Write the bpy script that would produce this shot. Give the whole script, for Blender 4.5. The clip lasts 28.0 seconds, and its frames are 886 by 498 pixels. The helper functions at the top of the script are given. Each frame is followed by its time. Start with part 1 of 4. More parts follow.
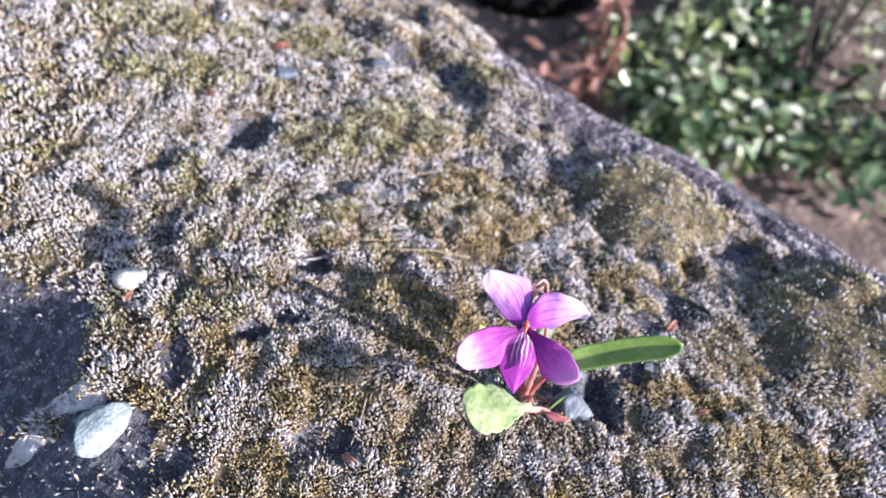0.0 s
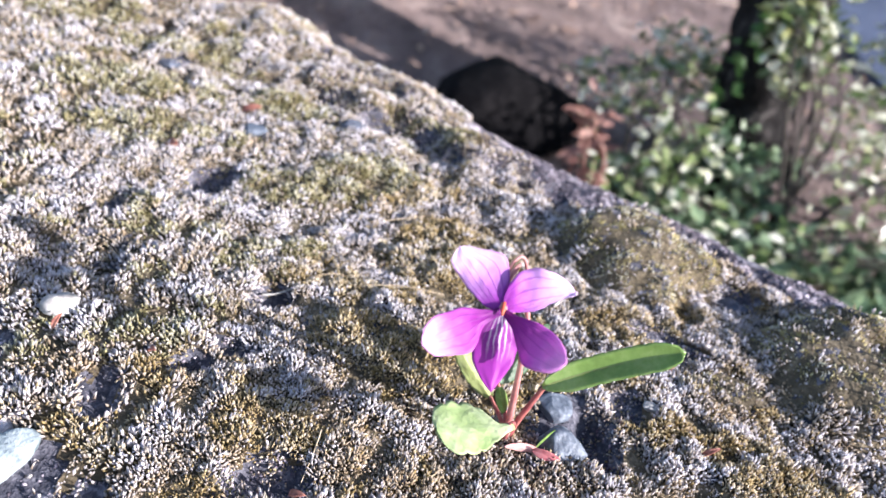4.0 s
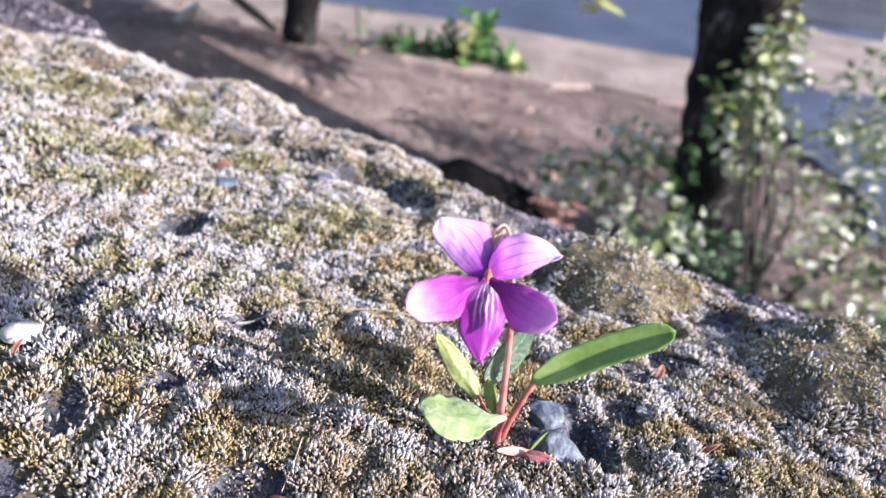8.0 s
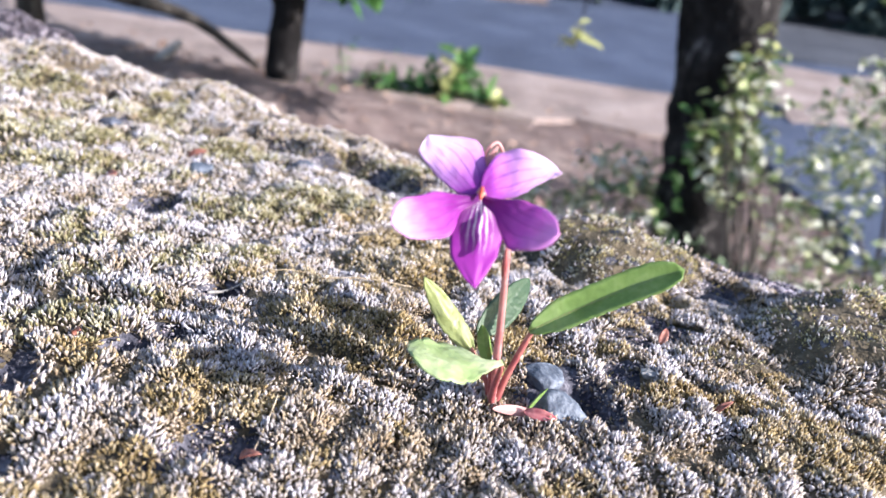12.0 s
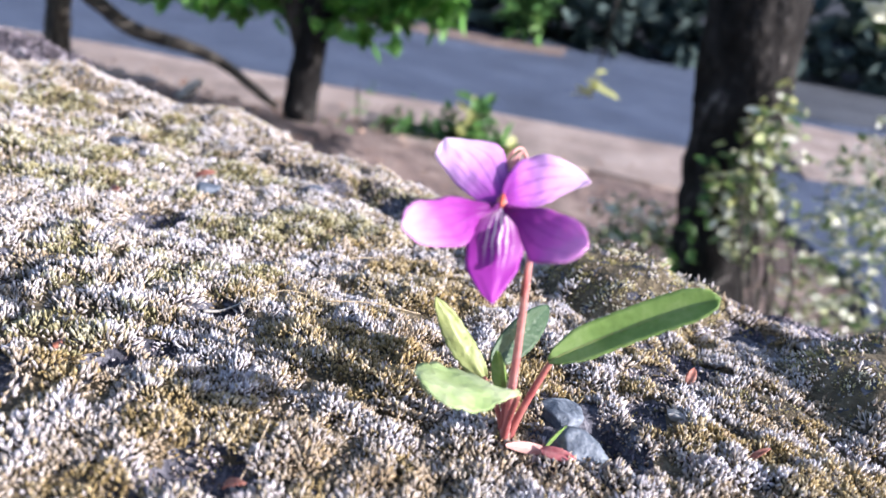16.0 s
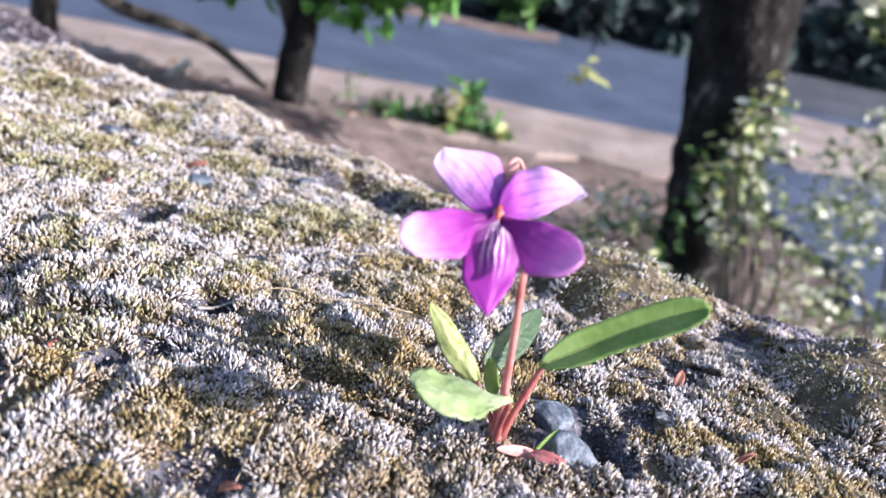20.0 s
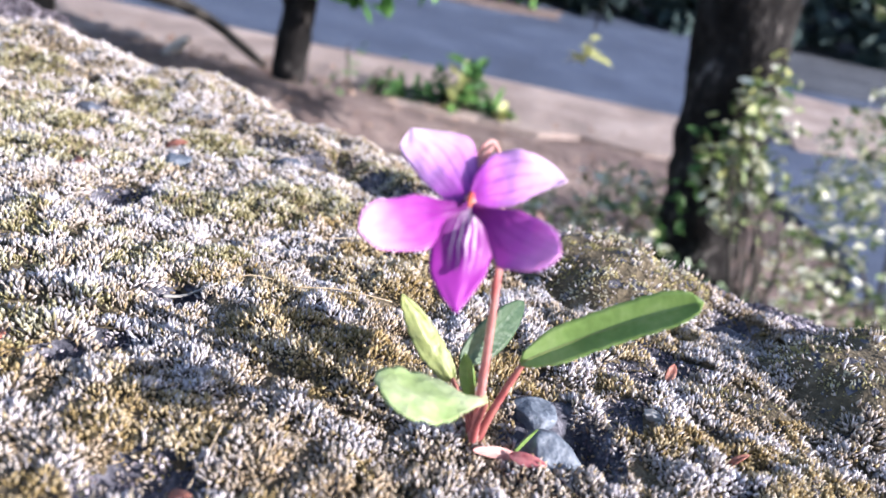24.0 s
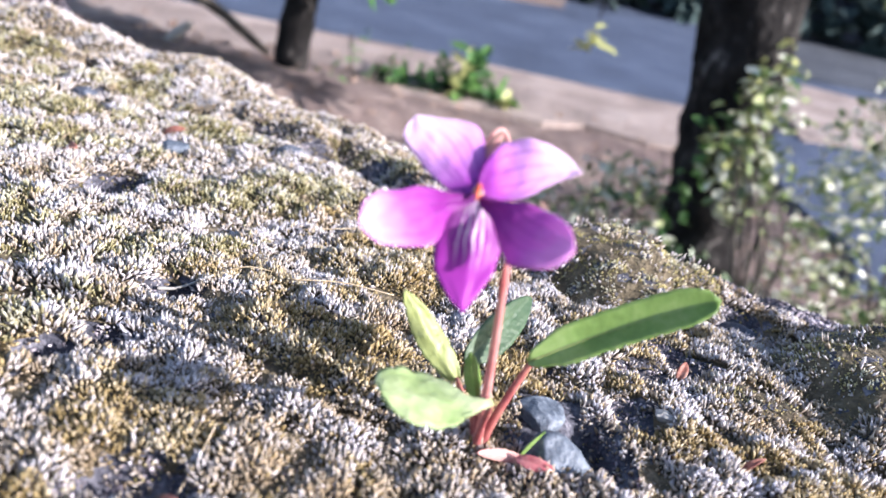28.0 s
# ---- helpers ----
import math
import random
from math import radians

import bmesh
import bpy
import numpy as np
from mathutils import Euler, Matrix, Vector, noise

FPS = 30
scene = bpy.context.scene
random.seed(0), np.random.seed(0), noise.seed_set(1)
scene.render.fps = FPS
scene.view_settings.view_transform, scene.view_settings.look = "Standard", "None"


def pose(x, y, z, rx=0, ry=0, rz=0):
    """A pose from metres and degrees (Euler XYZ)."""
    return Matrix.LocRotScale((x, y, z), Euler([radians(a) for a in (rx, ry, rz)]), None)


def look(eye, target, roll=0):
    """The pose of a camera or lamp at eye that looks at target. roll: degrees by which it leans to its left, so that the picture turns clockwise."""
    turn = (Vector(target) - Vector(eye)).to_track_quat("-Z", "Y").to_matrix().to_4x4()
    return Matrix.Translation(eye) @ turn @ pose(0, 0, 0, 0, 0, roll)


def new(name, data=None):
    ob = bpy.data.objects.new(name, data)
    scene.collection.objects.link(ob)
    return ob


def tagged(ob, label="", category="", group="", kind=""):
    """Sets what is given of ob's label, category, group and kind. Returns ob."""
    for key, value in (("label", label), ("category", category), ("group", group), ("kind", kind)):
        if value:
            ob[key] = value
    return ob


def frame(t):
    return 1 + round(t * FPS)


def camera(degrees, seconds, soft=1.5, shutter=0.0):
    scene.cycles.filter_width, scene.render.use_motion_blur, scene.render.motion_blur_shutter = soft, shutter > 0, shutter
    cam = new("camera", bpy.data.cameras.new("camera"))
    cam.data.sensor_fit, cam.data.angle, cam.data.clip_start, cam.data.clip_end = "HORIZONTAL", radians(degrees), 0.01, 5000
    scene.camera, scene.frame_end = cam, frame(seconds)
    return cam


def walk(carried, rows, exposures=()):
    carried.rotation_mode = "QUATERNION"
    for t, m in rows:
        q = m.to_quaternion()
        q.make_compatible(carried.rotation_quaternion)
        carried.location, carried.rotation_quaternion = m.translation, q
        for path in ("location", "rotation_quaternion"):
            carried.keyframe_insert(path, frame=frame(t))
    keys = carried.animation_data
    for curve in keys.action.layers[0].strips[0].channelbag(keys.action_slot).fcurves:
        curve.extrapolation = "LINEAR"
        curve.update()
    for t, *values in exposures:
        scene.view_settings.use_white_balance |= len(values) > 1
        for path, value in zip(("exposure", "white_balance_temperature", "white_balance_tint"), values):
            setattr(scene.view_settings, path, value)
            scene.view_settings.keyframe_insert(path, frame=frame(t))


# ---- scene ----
cam = camera(61.06, 28.0)
cam.data.dof.use_dof = True
cam.data.dof.focus_distance = 0.096
cam.data.dof.aperture_fstop = 28.0

# seconds, eye in centimetres, yaw, pitch and roll in degrees
PATH = [
    (0.0, -2.05, -6.25, 10.81, -1.47, -51.17, 12.91),
    (0.5, -2.02, -6.73, 10.42, -1.75, -49.13, 12.27),
    (1.0, -1.89, -7.19, 9.85, -1.72, -46.93, 11.90),
    (1.5, -1.82, -7.34, 9.61, -1.34, -46.16, 11.71),
    (2.0, -1.73, -7.34, 9.47, -1.10, -44.45, 11.53),
    (2.5, -1.59, -7.18, 9.11, 0.30, -42.62, 10.81),
    (3.0, -1.52, -6.94, 8.96, 0.70, -41.80, 11.06),
    (3.5, -1.43, -6.93, 8.80, 0.43, -39.78, 11.18),
    (4.0, -1.38, -6.86, 8.57, 0.58, -39.58, 11.04),
    (4.5, -1.32, -6.82, 8.18, 1.00, -39.62, 10.63),
    (6.5, -1.19, -7.14, 7.52, 1.65, -35.69, 8.78),
    (7.0, -1.17, -7.34, 7.40, 1.03, -33.65, 8.57),
    (7.5, -1.20, -7.58, 7.21, -0.01, -31.30, 8.54),
    (8.0, -1.23, -7.60, 7.23, -0.34, -30.83, 8.84),
    (8.5, -1.22, -7.52, 7.24, -0.17, -30.46, 8.99),
    (9.0, -1.27, -7.68, 7.11, -1.00, -28.99, 9.14),
    (9.5, -1.24, -7.48, 6.82, -1.04, -27.63, 8.99),
    (10.0, -1.23, -7.56, 6.57, -1.56, -27.37, 8.84),
    (10.5, -1.01, -7.65, 6.34, -1.32, -27.79, 8.57),
    (11.0, -1.05, -7.62, 6.10, -1.25, -28.23, 8.55),
    (11.5, -1.12, -7.49, 5.92, -1.03, -28.19, 8.48),
    (12.0, -1.10, -7.55, 5.82, -1.18, -27.57, 8.45),
    (12.5, -1.05, -7.43, 5.76, -0.86, -26.88, 8.38),
    (14.5, -1.13, -7.30, 5.18, -0.75, -25.11, 9.42),
    (15.0, -1.10, -7.17, 5.23, -0.37, -25.06, 9.73),
    (15.5, -1.08, -7.07, 5.22, 0.29, -24.41, 9.79),
    (16.0, -1.08, -7.08, 5.23, 0.32, -24.21, 9.77),
    (16.5, -1.07, -7.10, 5.22, 0.24, -24.09, 9.87),
    (17.0, -1.09, -7.14, 5.25, 0.03, -23.98, 10.00),
    (17.5, -1.11, -7.15, 5.30, -0.06, -23.85, 10.22),
    (18.0, -1.12, -7.20, 5.38, -0.30, -23.90, 10.45),
    (18.5, -1.18, -7.16, 5.41, -0.49, -24.32, 10.76),
    (19.0, -1.20, -7.14, 5.46, -0.58, -24.73, 10.96),
    (19.5, -1.21, -7.07, 5.49, -0.98, -25.14, 11.22),
    (20.0, -1.19, -7.05, 5.45, -0.86, -25.24, 11.10),
    (20.5, -1.22, -7.00, 5.44, -0.73, -25.51, 11.08),
    (21.0, -1.19, -7.02, 5.42, -0.71, -25.39, 11.07),
    (21.5, -1.17, -6.99, 5.40, -0.60, -25.42, 11.01),
    (22.0, -1.13, -6.94, 5.41, -0.61, -25.35, 11.06),
    (22.5, -1.04, -6.92, 5.42, -1.19, -25.63, 11.32),
    (24.5, -0.92, -6.31, 5.28, -0.93, -27.33, 11.48),
    (25.0, -0.95, -6.17, 5.21, -0.72, -27.91, 11.46),
    (25.5, -0.96, -6.08, 5.18, -0.68, -28.08, 11.49),
    (26.0, -0.95, -6.06, 5.22, -0.90, -27.85, 11.81),
    (26.5, -0.96, -5.98, 5.22, -0.68, -28.04, 11.83),
    (27.0, -0.96, -6.03, 5.19, -0.75, -27.91, 11.77),
    (27.5, -0.97, -6.13, 5.22, -1.06, -27.71, 11.82),
    (28.0, -0.95, -6.15, 5.22, -1.11, -27.70, 11.86),
]
walk(cam, [(t, pose(x / 100, y / 100, z / 100, 90 + pitch, 0, yaw) @ pose(0, 0, 0, 0, 0, roll)) for t, x, y, z, yaw, pitch, roll in PATH],
     exposures=[(0.0, 1.50, 6280, 15), (2.0, 1.50, 6280, 15), (4.0, 1.57, 6280, 15), (8.0, 1.47, 6280, 15), (12.0, 1.53, 6280, 15), (17.0, 1.44, 6280, 15), (22.0, 1.46, 6280, 15), (25.0, 1.55, 6280, 15), (28.0, 1.57, 6280, 15)])

# ---- light ----
SUN_AZ, SUN_EL = 110.0, 23.5  # the sun stands towards +x -y: degrees clockwise from +y, and above the horizon
world = bpy.data.worlds.new("sky")
scene.world = world
world.use_nodes = True
wn = world.node_tree.nodes
sky = wn.new("ShaderNodeTexSky")
sky.sky_type, sky.sun_disc = "NISHITA", False
sky.sun_elevation, sky.sun_rotation = radians(SUN_EL), radians(SUN_AZ)
world.node_tree.links.new(sky.outputs[0], wn["Background"].inputs[0])
wn["Background"].inputs[1].default_value = 0.105
sun = new("sun", bpy.data.lights.new("sun", "SUN"))
sun.data.energy, sun.data.angle, sun.data.color = 4.65, radians(0.6), (1.0, 0.955, 0.90)
az, el = radians(SUN_AZ), radians(SUN_EL)
sun.matrix_world = look(Vector((math.sin(az) * math.cos(el), math.cos(az) * math.cos(el), math.sin(el))) * 5, (0, 0, 0))


# ---- materials ----
def material(name, colors, scale=100.0, rough=0.8, bump=0.3, fine=8.0, spec=0.4, translucent=0.0, metal=0.0, rand=0.0, glass=0.0, stretch=(1, 1, 1)):
    """Noise at two scales between the given colours, with a fine relief; scale in waves a metre."""
    m = bpy.data.materials.new(name)
    m.use_nodes = True
    n, l = m.node_tree.nodes, m.node_tree.links
    b = n["Principled BSDF"]
    tc, mp = n.new("ShaderNodeTexCoord"), n.new("ShaderNodeMapping")
    mp.inputs["Scale"].default_value = stretch
    l.new(tc.outputs["Object"], mp.inputs[0])
    coarse, small = n.new("ShaderNodeTexNoise"), n.new("ShaderNodeTexNoise")
    coarse.inputs["Scale"].default_value, small.inputs["Scale"].default_value = scale, scale * fine
    coarse.inputs["Detail"].default_value, small.inputs["Detail"].default_value = 5, 4
    l.new(mp.outputs[0], coarse.inputs[0])
    l.new(mp.outputs[0], small.inputs[0])
    mix = n.new("ShaderNodeMath")
    mix.operation = "MULTIPLY_ADD"
    l.new(small.outputs[0], mix.inputs[0])
    mix.inputs[1].default_value = 0.45
    l.new(coarse.outputs[0], mix.inputs[2])
    source = mix.outputs[0]
    if rand:
        info = n.new("ShaderNodeNewGeometry")
        add = n.new("ShaderNodeMath")
        add.operation = "MULTIPLY_ADD"
        l.new(info.outputs["Random Per Island"], add.inputs[0])
        add.inputs[1].default_value = rand
        l.new(source, add.inputs[2])
        off = n.new("ShaderNodeMath")
        off.operation = "SUBTRACT"
        off.inputs[1].default_value = rand / 2
        l.new(add.outputs[0], off.inputs[0])
        source = off.outputs[0]
    ramp = n.new("ShaderNodeValToRGB")
    e = ramp.color_ramp.elements
    lo, hi = 0.42, 1.02
    while len(e) < len(colors):
        e.new(0.5)
    for k, c in enumerate(colors):
        e[k].position = lo + (hi - lo) * k / max(1, len(colors) - 1)
        e[k].color = (*c, 1)
    l.new(source, ramp.inputs[0])
    l.new(ramp.outputs[0], b.inputs["Base Color"])
    b.inputs["Roughness"].default_value, b.inputs["Metallic"].default_value = rough, metal
    b.inputs["Specular IOR Level"].default_value = spec
    if glass:
        b.inputs["Transmission Weight"].default_value = glass
    if bump:
        bp = n.new("ShaderNodeBump")
        bp.inputs["Strength"].default_value = bump
        bp.inputs["Distance"].default_value = 0.3 / scale
        l.new(mix.outputs[0], bp.inputs["Height"])
        l.new(bp.outputs[0], b.inputs["Normal"])
    if translucent:
        tr, ms = n.new("ShaderNodeBsdfTranslucent"), n.new("ShaderNodeMixShader")
        l.new(ramp.outputs[0], tr.inputs[0])
        ms.inputs[0].default_value = translucent
        l.new(b.outputs[0], ms.inputs[1])
        l.new(tr.outputs[0], ms.inputs[2])
        l.new(ms.outputs[0], n["Material Output"].inputs[0])
    return m


def moss_material(name, base, tips, translucent=0.25):
    """Shoots from a dark base to a pale tip (by the mesh's own 'along'), each shoot with its own tone, which also
    carries painted crease shade.
    """
    m = bpy.data.materials.new(name)
    m.use_nodes = True
    n, l = m.node_tree.nodes, m.node_tree.links
    b = n["Principled BSDF"]
    along = n.new("ShaderNodeAttribute")
    along.attribute_name = "along"
    tone = n.new("ShaderNodeAttribute")
    tone.attribute_name = "tone"
    tip = n.new("ShaderNodeValToRGB")
    e = tip.color_ramp.elements
    while len(e) < len(tips):
        e.new(0.5)
    for k, c in enumerate(tips):
        e[k].position, e[k].color = k / (len(tips) - 1), (*c, 1)
    l.new(tone.outputs["Fac"], tip.inputs[0])
    tc, noise_t = n.new("ShaderNodeTexCoord"), n.new("ShaderNodeTexNoise")
    noise_t.inputs["Scale"].default_value, noise_t.inputs["Detail"].default_value = 4200, 2
    l.new(tc.outputs["Object"], noise_t.inputs[0])
    mul = n.new("ShaderNodeMath")
    mul.operation = "MULTIPLY_ADD"
    l.new(noise_t.outputs[0], mul.inputs[0])
    mul.inputs[1].default_value = 0.5
    l.new(along.outputs["Fac"], mul.inputs[2])
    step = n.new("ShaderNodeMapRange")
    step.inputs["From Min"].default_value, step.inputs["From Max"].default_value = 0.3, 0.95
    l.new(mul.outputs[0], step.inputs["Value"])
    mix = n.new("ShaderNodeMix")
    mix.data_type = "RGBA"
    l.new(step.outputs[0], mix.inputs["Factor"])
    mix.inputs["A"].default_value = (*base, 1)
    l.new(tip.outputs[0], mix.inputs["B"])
    l.new(mix.outputs["Result"], b.inputs["Base Color"])
    b.inputs["Roughness"].default_value = 0.6
    b.inputs["Specular IOR Level"].default_value = 0.35
    tr, ms = n.new("ShaderNodeBsdfTranslucent"), n.new("ShaderNodeMixShader")
    l.new(mix.outputs["Result"], tr.inputs[0])
    ms.inputs[0].default_value = translucent
    l.new(b.outputs[0], ms.inputs[1])
    l.new(tr.outputs[0], ms.inputs[2])
    l.new(ms.outputs[0], n["Material Output"].inputs[0])
    return m


def petal_material(name, stops, stripes, stripe_color, lit=0.35, reach=0.85, strong=0.5, thin=0.8, middle=0.0):
    """Petal pigment along its length (u of the mesh's map), with fine dark or pale veins that fan out from the throat."""
    m = bpy.data.materials.new(name)
    m.use_nodes = True
    n, l = m.node_tree.nodes, m.node_tree.links
    b = n["Principled BSDF"]
    uv, sep = n.new("ShaderNodeUVMap"), n.new("ShaderNodeSeparateXYZ")
    l.new(uv.outputs[0], sep.inputs[0])
    ramp = n.new("ShaderNodeValToRGB")
    e = ramp.color_ramp.elements
    while len(e) < len(stops):
        e.new(0.5)
    for k, (p, c) in enumerate(stops):
        e[k].position, e[k].color = p, (*c, 1)
    nz = n.new("ShaderNodeTexNoise")
    nz.inputs["Scale"].default_value = 7
    l.new(uv.outputs[0], nz.inputs[0])
    wob = n.new("ShaderNodeMath")
    wob.operation = "MULTIPLY_ADD"
    l.new(nz.outputs[0], wob.inputs[0])
    wob.inputs[1].default_value = 0.22
    l.new(sep.outputs[0], wob.inputs[2])
    off = n.new("ShaderNodeMath")
    off.operation = "SUBTRACT"
    off.inputs[1].default_value = 0.11
    l.new(wob.outputs[0], off.inputs[0])
    l.new(off.outputs[0], ramp.inputs[0])
    # veins: bands across the width, bent a little
    wave = n.new("ShaderNodeMath")
    wave.operation = "MULTIPLY_ADD"
    l.new(sep.outputs[1], wave.inputs[0])
    wave.inputs[1].default_value = stripes * 6.283
    bend = n.new("ShaderNodeMath")
    bend.operation = "MULTIPLY"
    l.new(nz.outputs[0], bend.inputs[0])
    bend.inputs[1].default_value = 1.6 if not middle else 5.0
    l.new(bend.outputs[0], wave.inputs[2])
    cosn = n.new("ShaderNodeMath")
    cosn.operation = "COSINE"
    l.new(wave.outputs[0], cosn.inputs[0])
    sharp = n.new("ShaderNodeMapRange")
    sharp.inputs["From Min"].default_value, sharp.inputs["From Max"].default_value = thin, 1.0
    l.new(cosn.outputs[0], sharp.inputs["Value"])
    fade = n.new("ShaderNodeMapRange")
    fade.inputs["From Min"].default_value, fade.inputs["From Max"].default_value = reach, reach * 0.35
    fade.inputs["To Min"].default_value, fade.inputs["To Max"].default_value = 0.0, strong
    l.new(off.outputs[0], fade.inputs["Value"])
    veins = n.new("ShaderNodeMath")
    veins.operation = "MULTIPLY"
    l.new(sharp.outputs[0], veins.inputs[0])
    l.new(fade.outputs[0], veins.inputs[1])
    if middle:
        # the pattern keeps to the middle of the petal
        from_mid, near = n.new("ShaderNodeMath"), n.new("ShaderNodeMapRange")
        from_mid.operation = "SUBTRACT"
        from_mid.inputs[1].default_value = 0.5
        l.new(sep.outputs[1], from_mid.inputs[0])
        size = n.new("ShaderNodeMath")
        size.operation = "ABSOLUTE"
        l.new(from_mid.outputs[0], size.inputs[0])
        near.inputs["From Min"].default_value, near.inputs["From Max"].default_value = middle + 0.12, middle - 0.1
        l.new(size.outputs[0], near.inputs["Value"])
        kept = n.new("ShaderNodeMath")
        kept.operation = "MULTIPLY"
        l.new(veins.outputs[0], kept.inputs[0])
        l.new(near.outputs[0], kept.inputs[1])
        veins = kept
    mix = n.new("ShaderNodeMix")
    mix.data_type = "RGBA"
    l.new(veins.outputs[0], mix.inputs["Factor"])
    l.new(ramp.outputs[0], mix.inputs["A"])
    mix.inputs["B"].default_value = (*stripe_color, 1)
    l.new(mix.outputs["Result"], b.inputs["Base Color"])
    b.inputs["Roughness"].default_value = 0.5
    b.inputs["Specular IOR Level"].default_value = 0.3
    b.inputs["Sheen Weight"].default_value = 0.15
    bp = n.new("ShaderNodeBump")
    bp.inputs["Strength"].default_value, bp.inputs["Distance"].default_value = 0.4, 0.0002
    l.new(veins.outputs[0], bp.inputs["Height"])
    l.new(bp.outputs[0], b.inputs["Normal"])
    tr, ms = n.new("ShaderNodeBsdfTranslucent"), n.new("ShaderNodeMixShader")
    l.new(mix.outputs["Result"], tr.inputs[0])
    ms.inputs[0].default_value = lit
    l.new(b.outputs[0], ms.inputs[1])
    l.new(tr.outputs[0], ms.inputs[2])
    l.new(ms.outputs[0], n["Material Output"].inputs[0])
    return m


ROCK = material("rock", [(0.020, 0.021, 0.031), (0.058, 0.058, 0.078), (0.20, 0.195, 0.23)], 420, 0.85, 1.0, 4)
GROUND = material("ground_litter", [(0.06, 0.043, 0.04), (0.155, 0.112, 0.105), (0.27, 0.21, 0.19)], 14, 0.95, 0.6, 9)
DIRT = material("bare_dirt", [(0.15, 0.118, 0.11), (0.27, 0.215, 0.20), (0.37, 0.31, 0.29)], 9, 0.95, 0.4, 14)
ASPHALT = material("asphalt", [(0.034, 0.048, 0.086), (0.053, 0.073, 0.126), (0.078, 0.103, 0.168)], 5, 0.85, 0.4, 40)
# bark with pale plates; near-black because the trunk's shade is in the colour
BARK_SHADED = material("bark", [(0.004, 0.004, 0.0043), (0.0075, 0.007, 0.0073), (0.0125, 0.0115, 0.012), (0.026, 0.024, 0.024), (0.13, 0.12, 0.118)], 30, 0.95, 1.0, 4, spec=0.12, stretch=(1, 1, 0.6))
BARK_B = material("brown_bark", [(0.01, 0.008, 0.007), (0.032, 0.027, 0.023), (0.09, 0.08, 0.07)], 70, 0.95, 0.8, 4, stretch=(1, 1, 0.3))
LEAF_BRIGHT = material("fresh_leaves", [(0.04, 0.13, 0.02), (0.085, 0.25, 0.04), (0.17, 0.37, 0.09)], 40, 0.5, 0, 4, translucent=0.4, rand=0.5)
LEAF_DARK = material("evergreen_leaves", [(0.02, 0.05, 0.015), (0.06, 0.11, 0.03), (0.16, 0.2, 0.05)], 40, 0.4, 0, 4, spec=0.4, translucent=0.2, rand=0.6)
LEAF_UNDER = material("undergrowth_leaves", [(0.03, 0.06, 0.03), (0.10, 0.17, 0.09), (0.27, 0.36, 0.22)], 40, 0.3, 0, 4, spec=0.5, translucent=0.25, rand=0.7)
# green to yellowish leaves; the near-white end paints sun glints into the colour
LEAF_SHRUB = material("shrub_leaves_with_glints", [(0.06, 0.10, 0.03), (0.17, 0.235, 0.08), (0.42, 0.44, 0.26), (0.70, 0.71, 0.62)], 40, 0.3, 0, 4, spec=0.5, translucent=0.28, rand=0.85)
LEAF_MID = material("weed_leaves", [(0.03, 0.09, 0.03), (0.07, 0.17, 0.05), (0.16, 0.29, 0.08)], 40, 0.5, 0, 4, translucent=0.3, rand=0.5)
LEAF_YELLOW = material("yellowed_leaves", [(0.22, 0.25, 0.08), (0.38, 0.40, 0.15), (0.52, 0.52, 0.25)], 40, 0.5, 0, 4, translucent=0.3, rand=0.5)
LEAF_TWIG = material("reddish_twigs", [(0.13, 0.06, 0.05), (0.26, 0.13, 0.11), (0.42, 0.27, 0.23)], 50, 0.7, 0, 4, translucent=0.2, rand=0.5)
LEAF_RED = material("dry_leaves", [(0.10, 0.06, 0.045), (0.22, 0.14, 0.11), (0.36, 0.26, 0.21)], 50, 0.8, 0, 4, rand=0.6)
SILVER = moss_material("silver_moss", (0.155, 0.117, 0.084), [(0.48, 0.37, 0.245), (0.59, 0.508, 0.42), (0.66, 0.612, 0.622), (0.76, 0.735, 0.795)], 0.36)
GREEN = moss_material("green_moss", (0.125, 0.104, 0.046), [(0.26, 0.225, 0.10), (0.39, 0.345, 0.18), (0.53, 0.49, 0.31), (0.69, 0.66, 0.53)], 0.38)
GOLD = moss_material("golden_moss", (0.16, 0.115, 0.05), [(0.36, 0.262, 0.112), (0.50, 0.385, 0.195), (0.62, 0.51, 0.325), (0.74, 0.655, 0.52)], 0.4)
GRAINS = moss_material("grey_lichen", (0.04, 0.033, 0.042), [(0.06, 0.05, 0.065), (0.14, 0.12, 0.15), (0.35, 0.305, 0.355), (0.68, 0.62, 0.68)], 0.1)
MAT = material("moss_mat", [(0.04, 0.031, 0.019), (0.10, 0.078, 0.048), (0.21, 0.17, 0.115)], 330, 0.95, 1.0, 4)
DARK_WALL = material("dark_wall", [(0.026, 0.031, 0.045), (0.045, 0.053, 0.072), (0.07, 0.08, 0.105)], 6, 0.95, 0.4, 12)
HEDGE = material("hedge_leaves", [(0.022, 0.038, 0.04), (0.052, 0.078, 0.08), (0.1, 0.135, 0.13)], 12, 0.85, 0, 4, spec=0.1, translucent=0.1, rand=0.4)
OLIVE = moss_material("olive_moss", (0.10, 0.084, 0.030), [(0.24, 0.20, 0.068), (0.38, 0.325, 0.125), (0.53, 0.46, 0.22), (0.80, 0.76, 0.62)], 0.35)
STONE_BLUE = material("blue_grey_stone", [(0.04, 0.05, 0.07), (0.095, 0.115, 0.15), (0.22, 0.25, 0.30)], 350, 0.6, 0.5, 4)
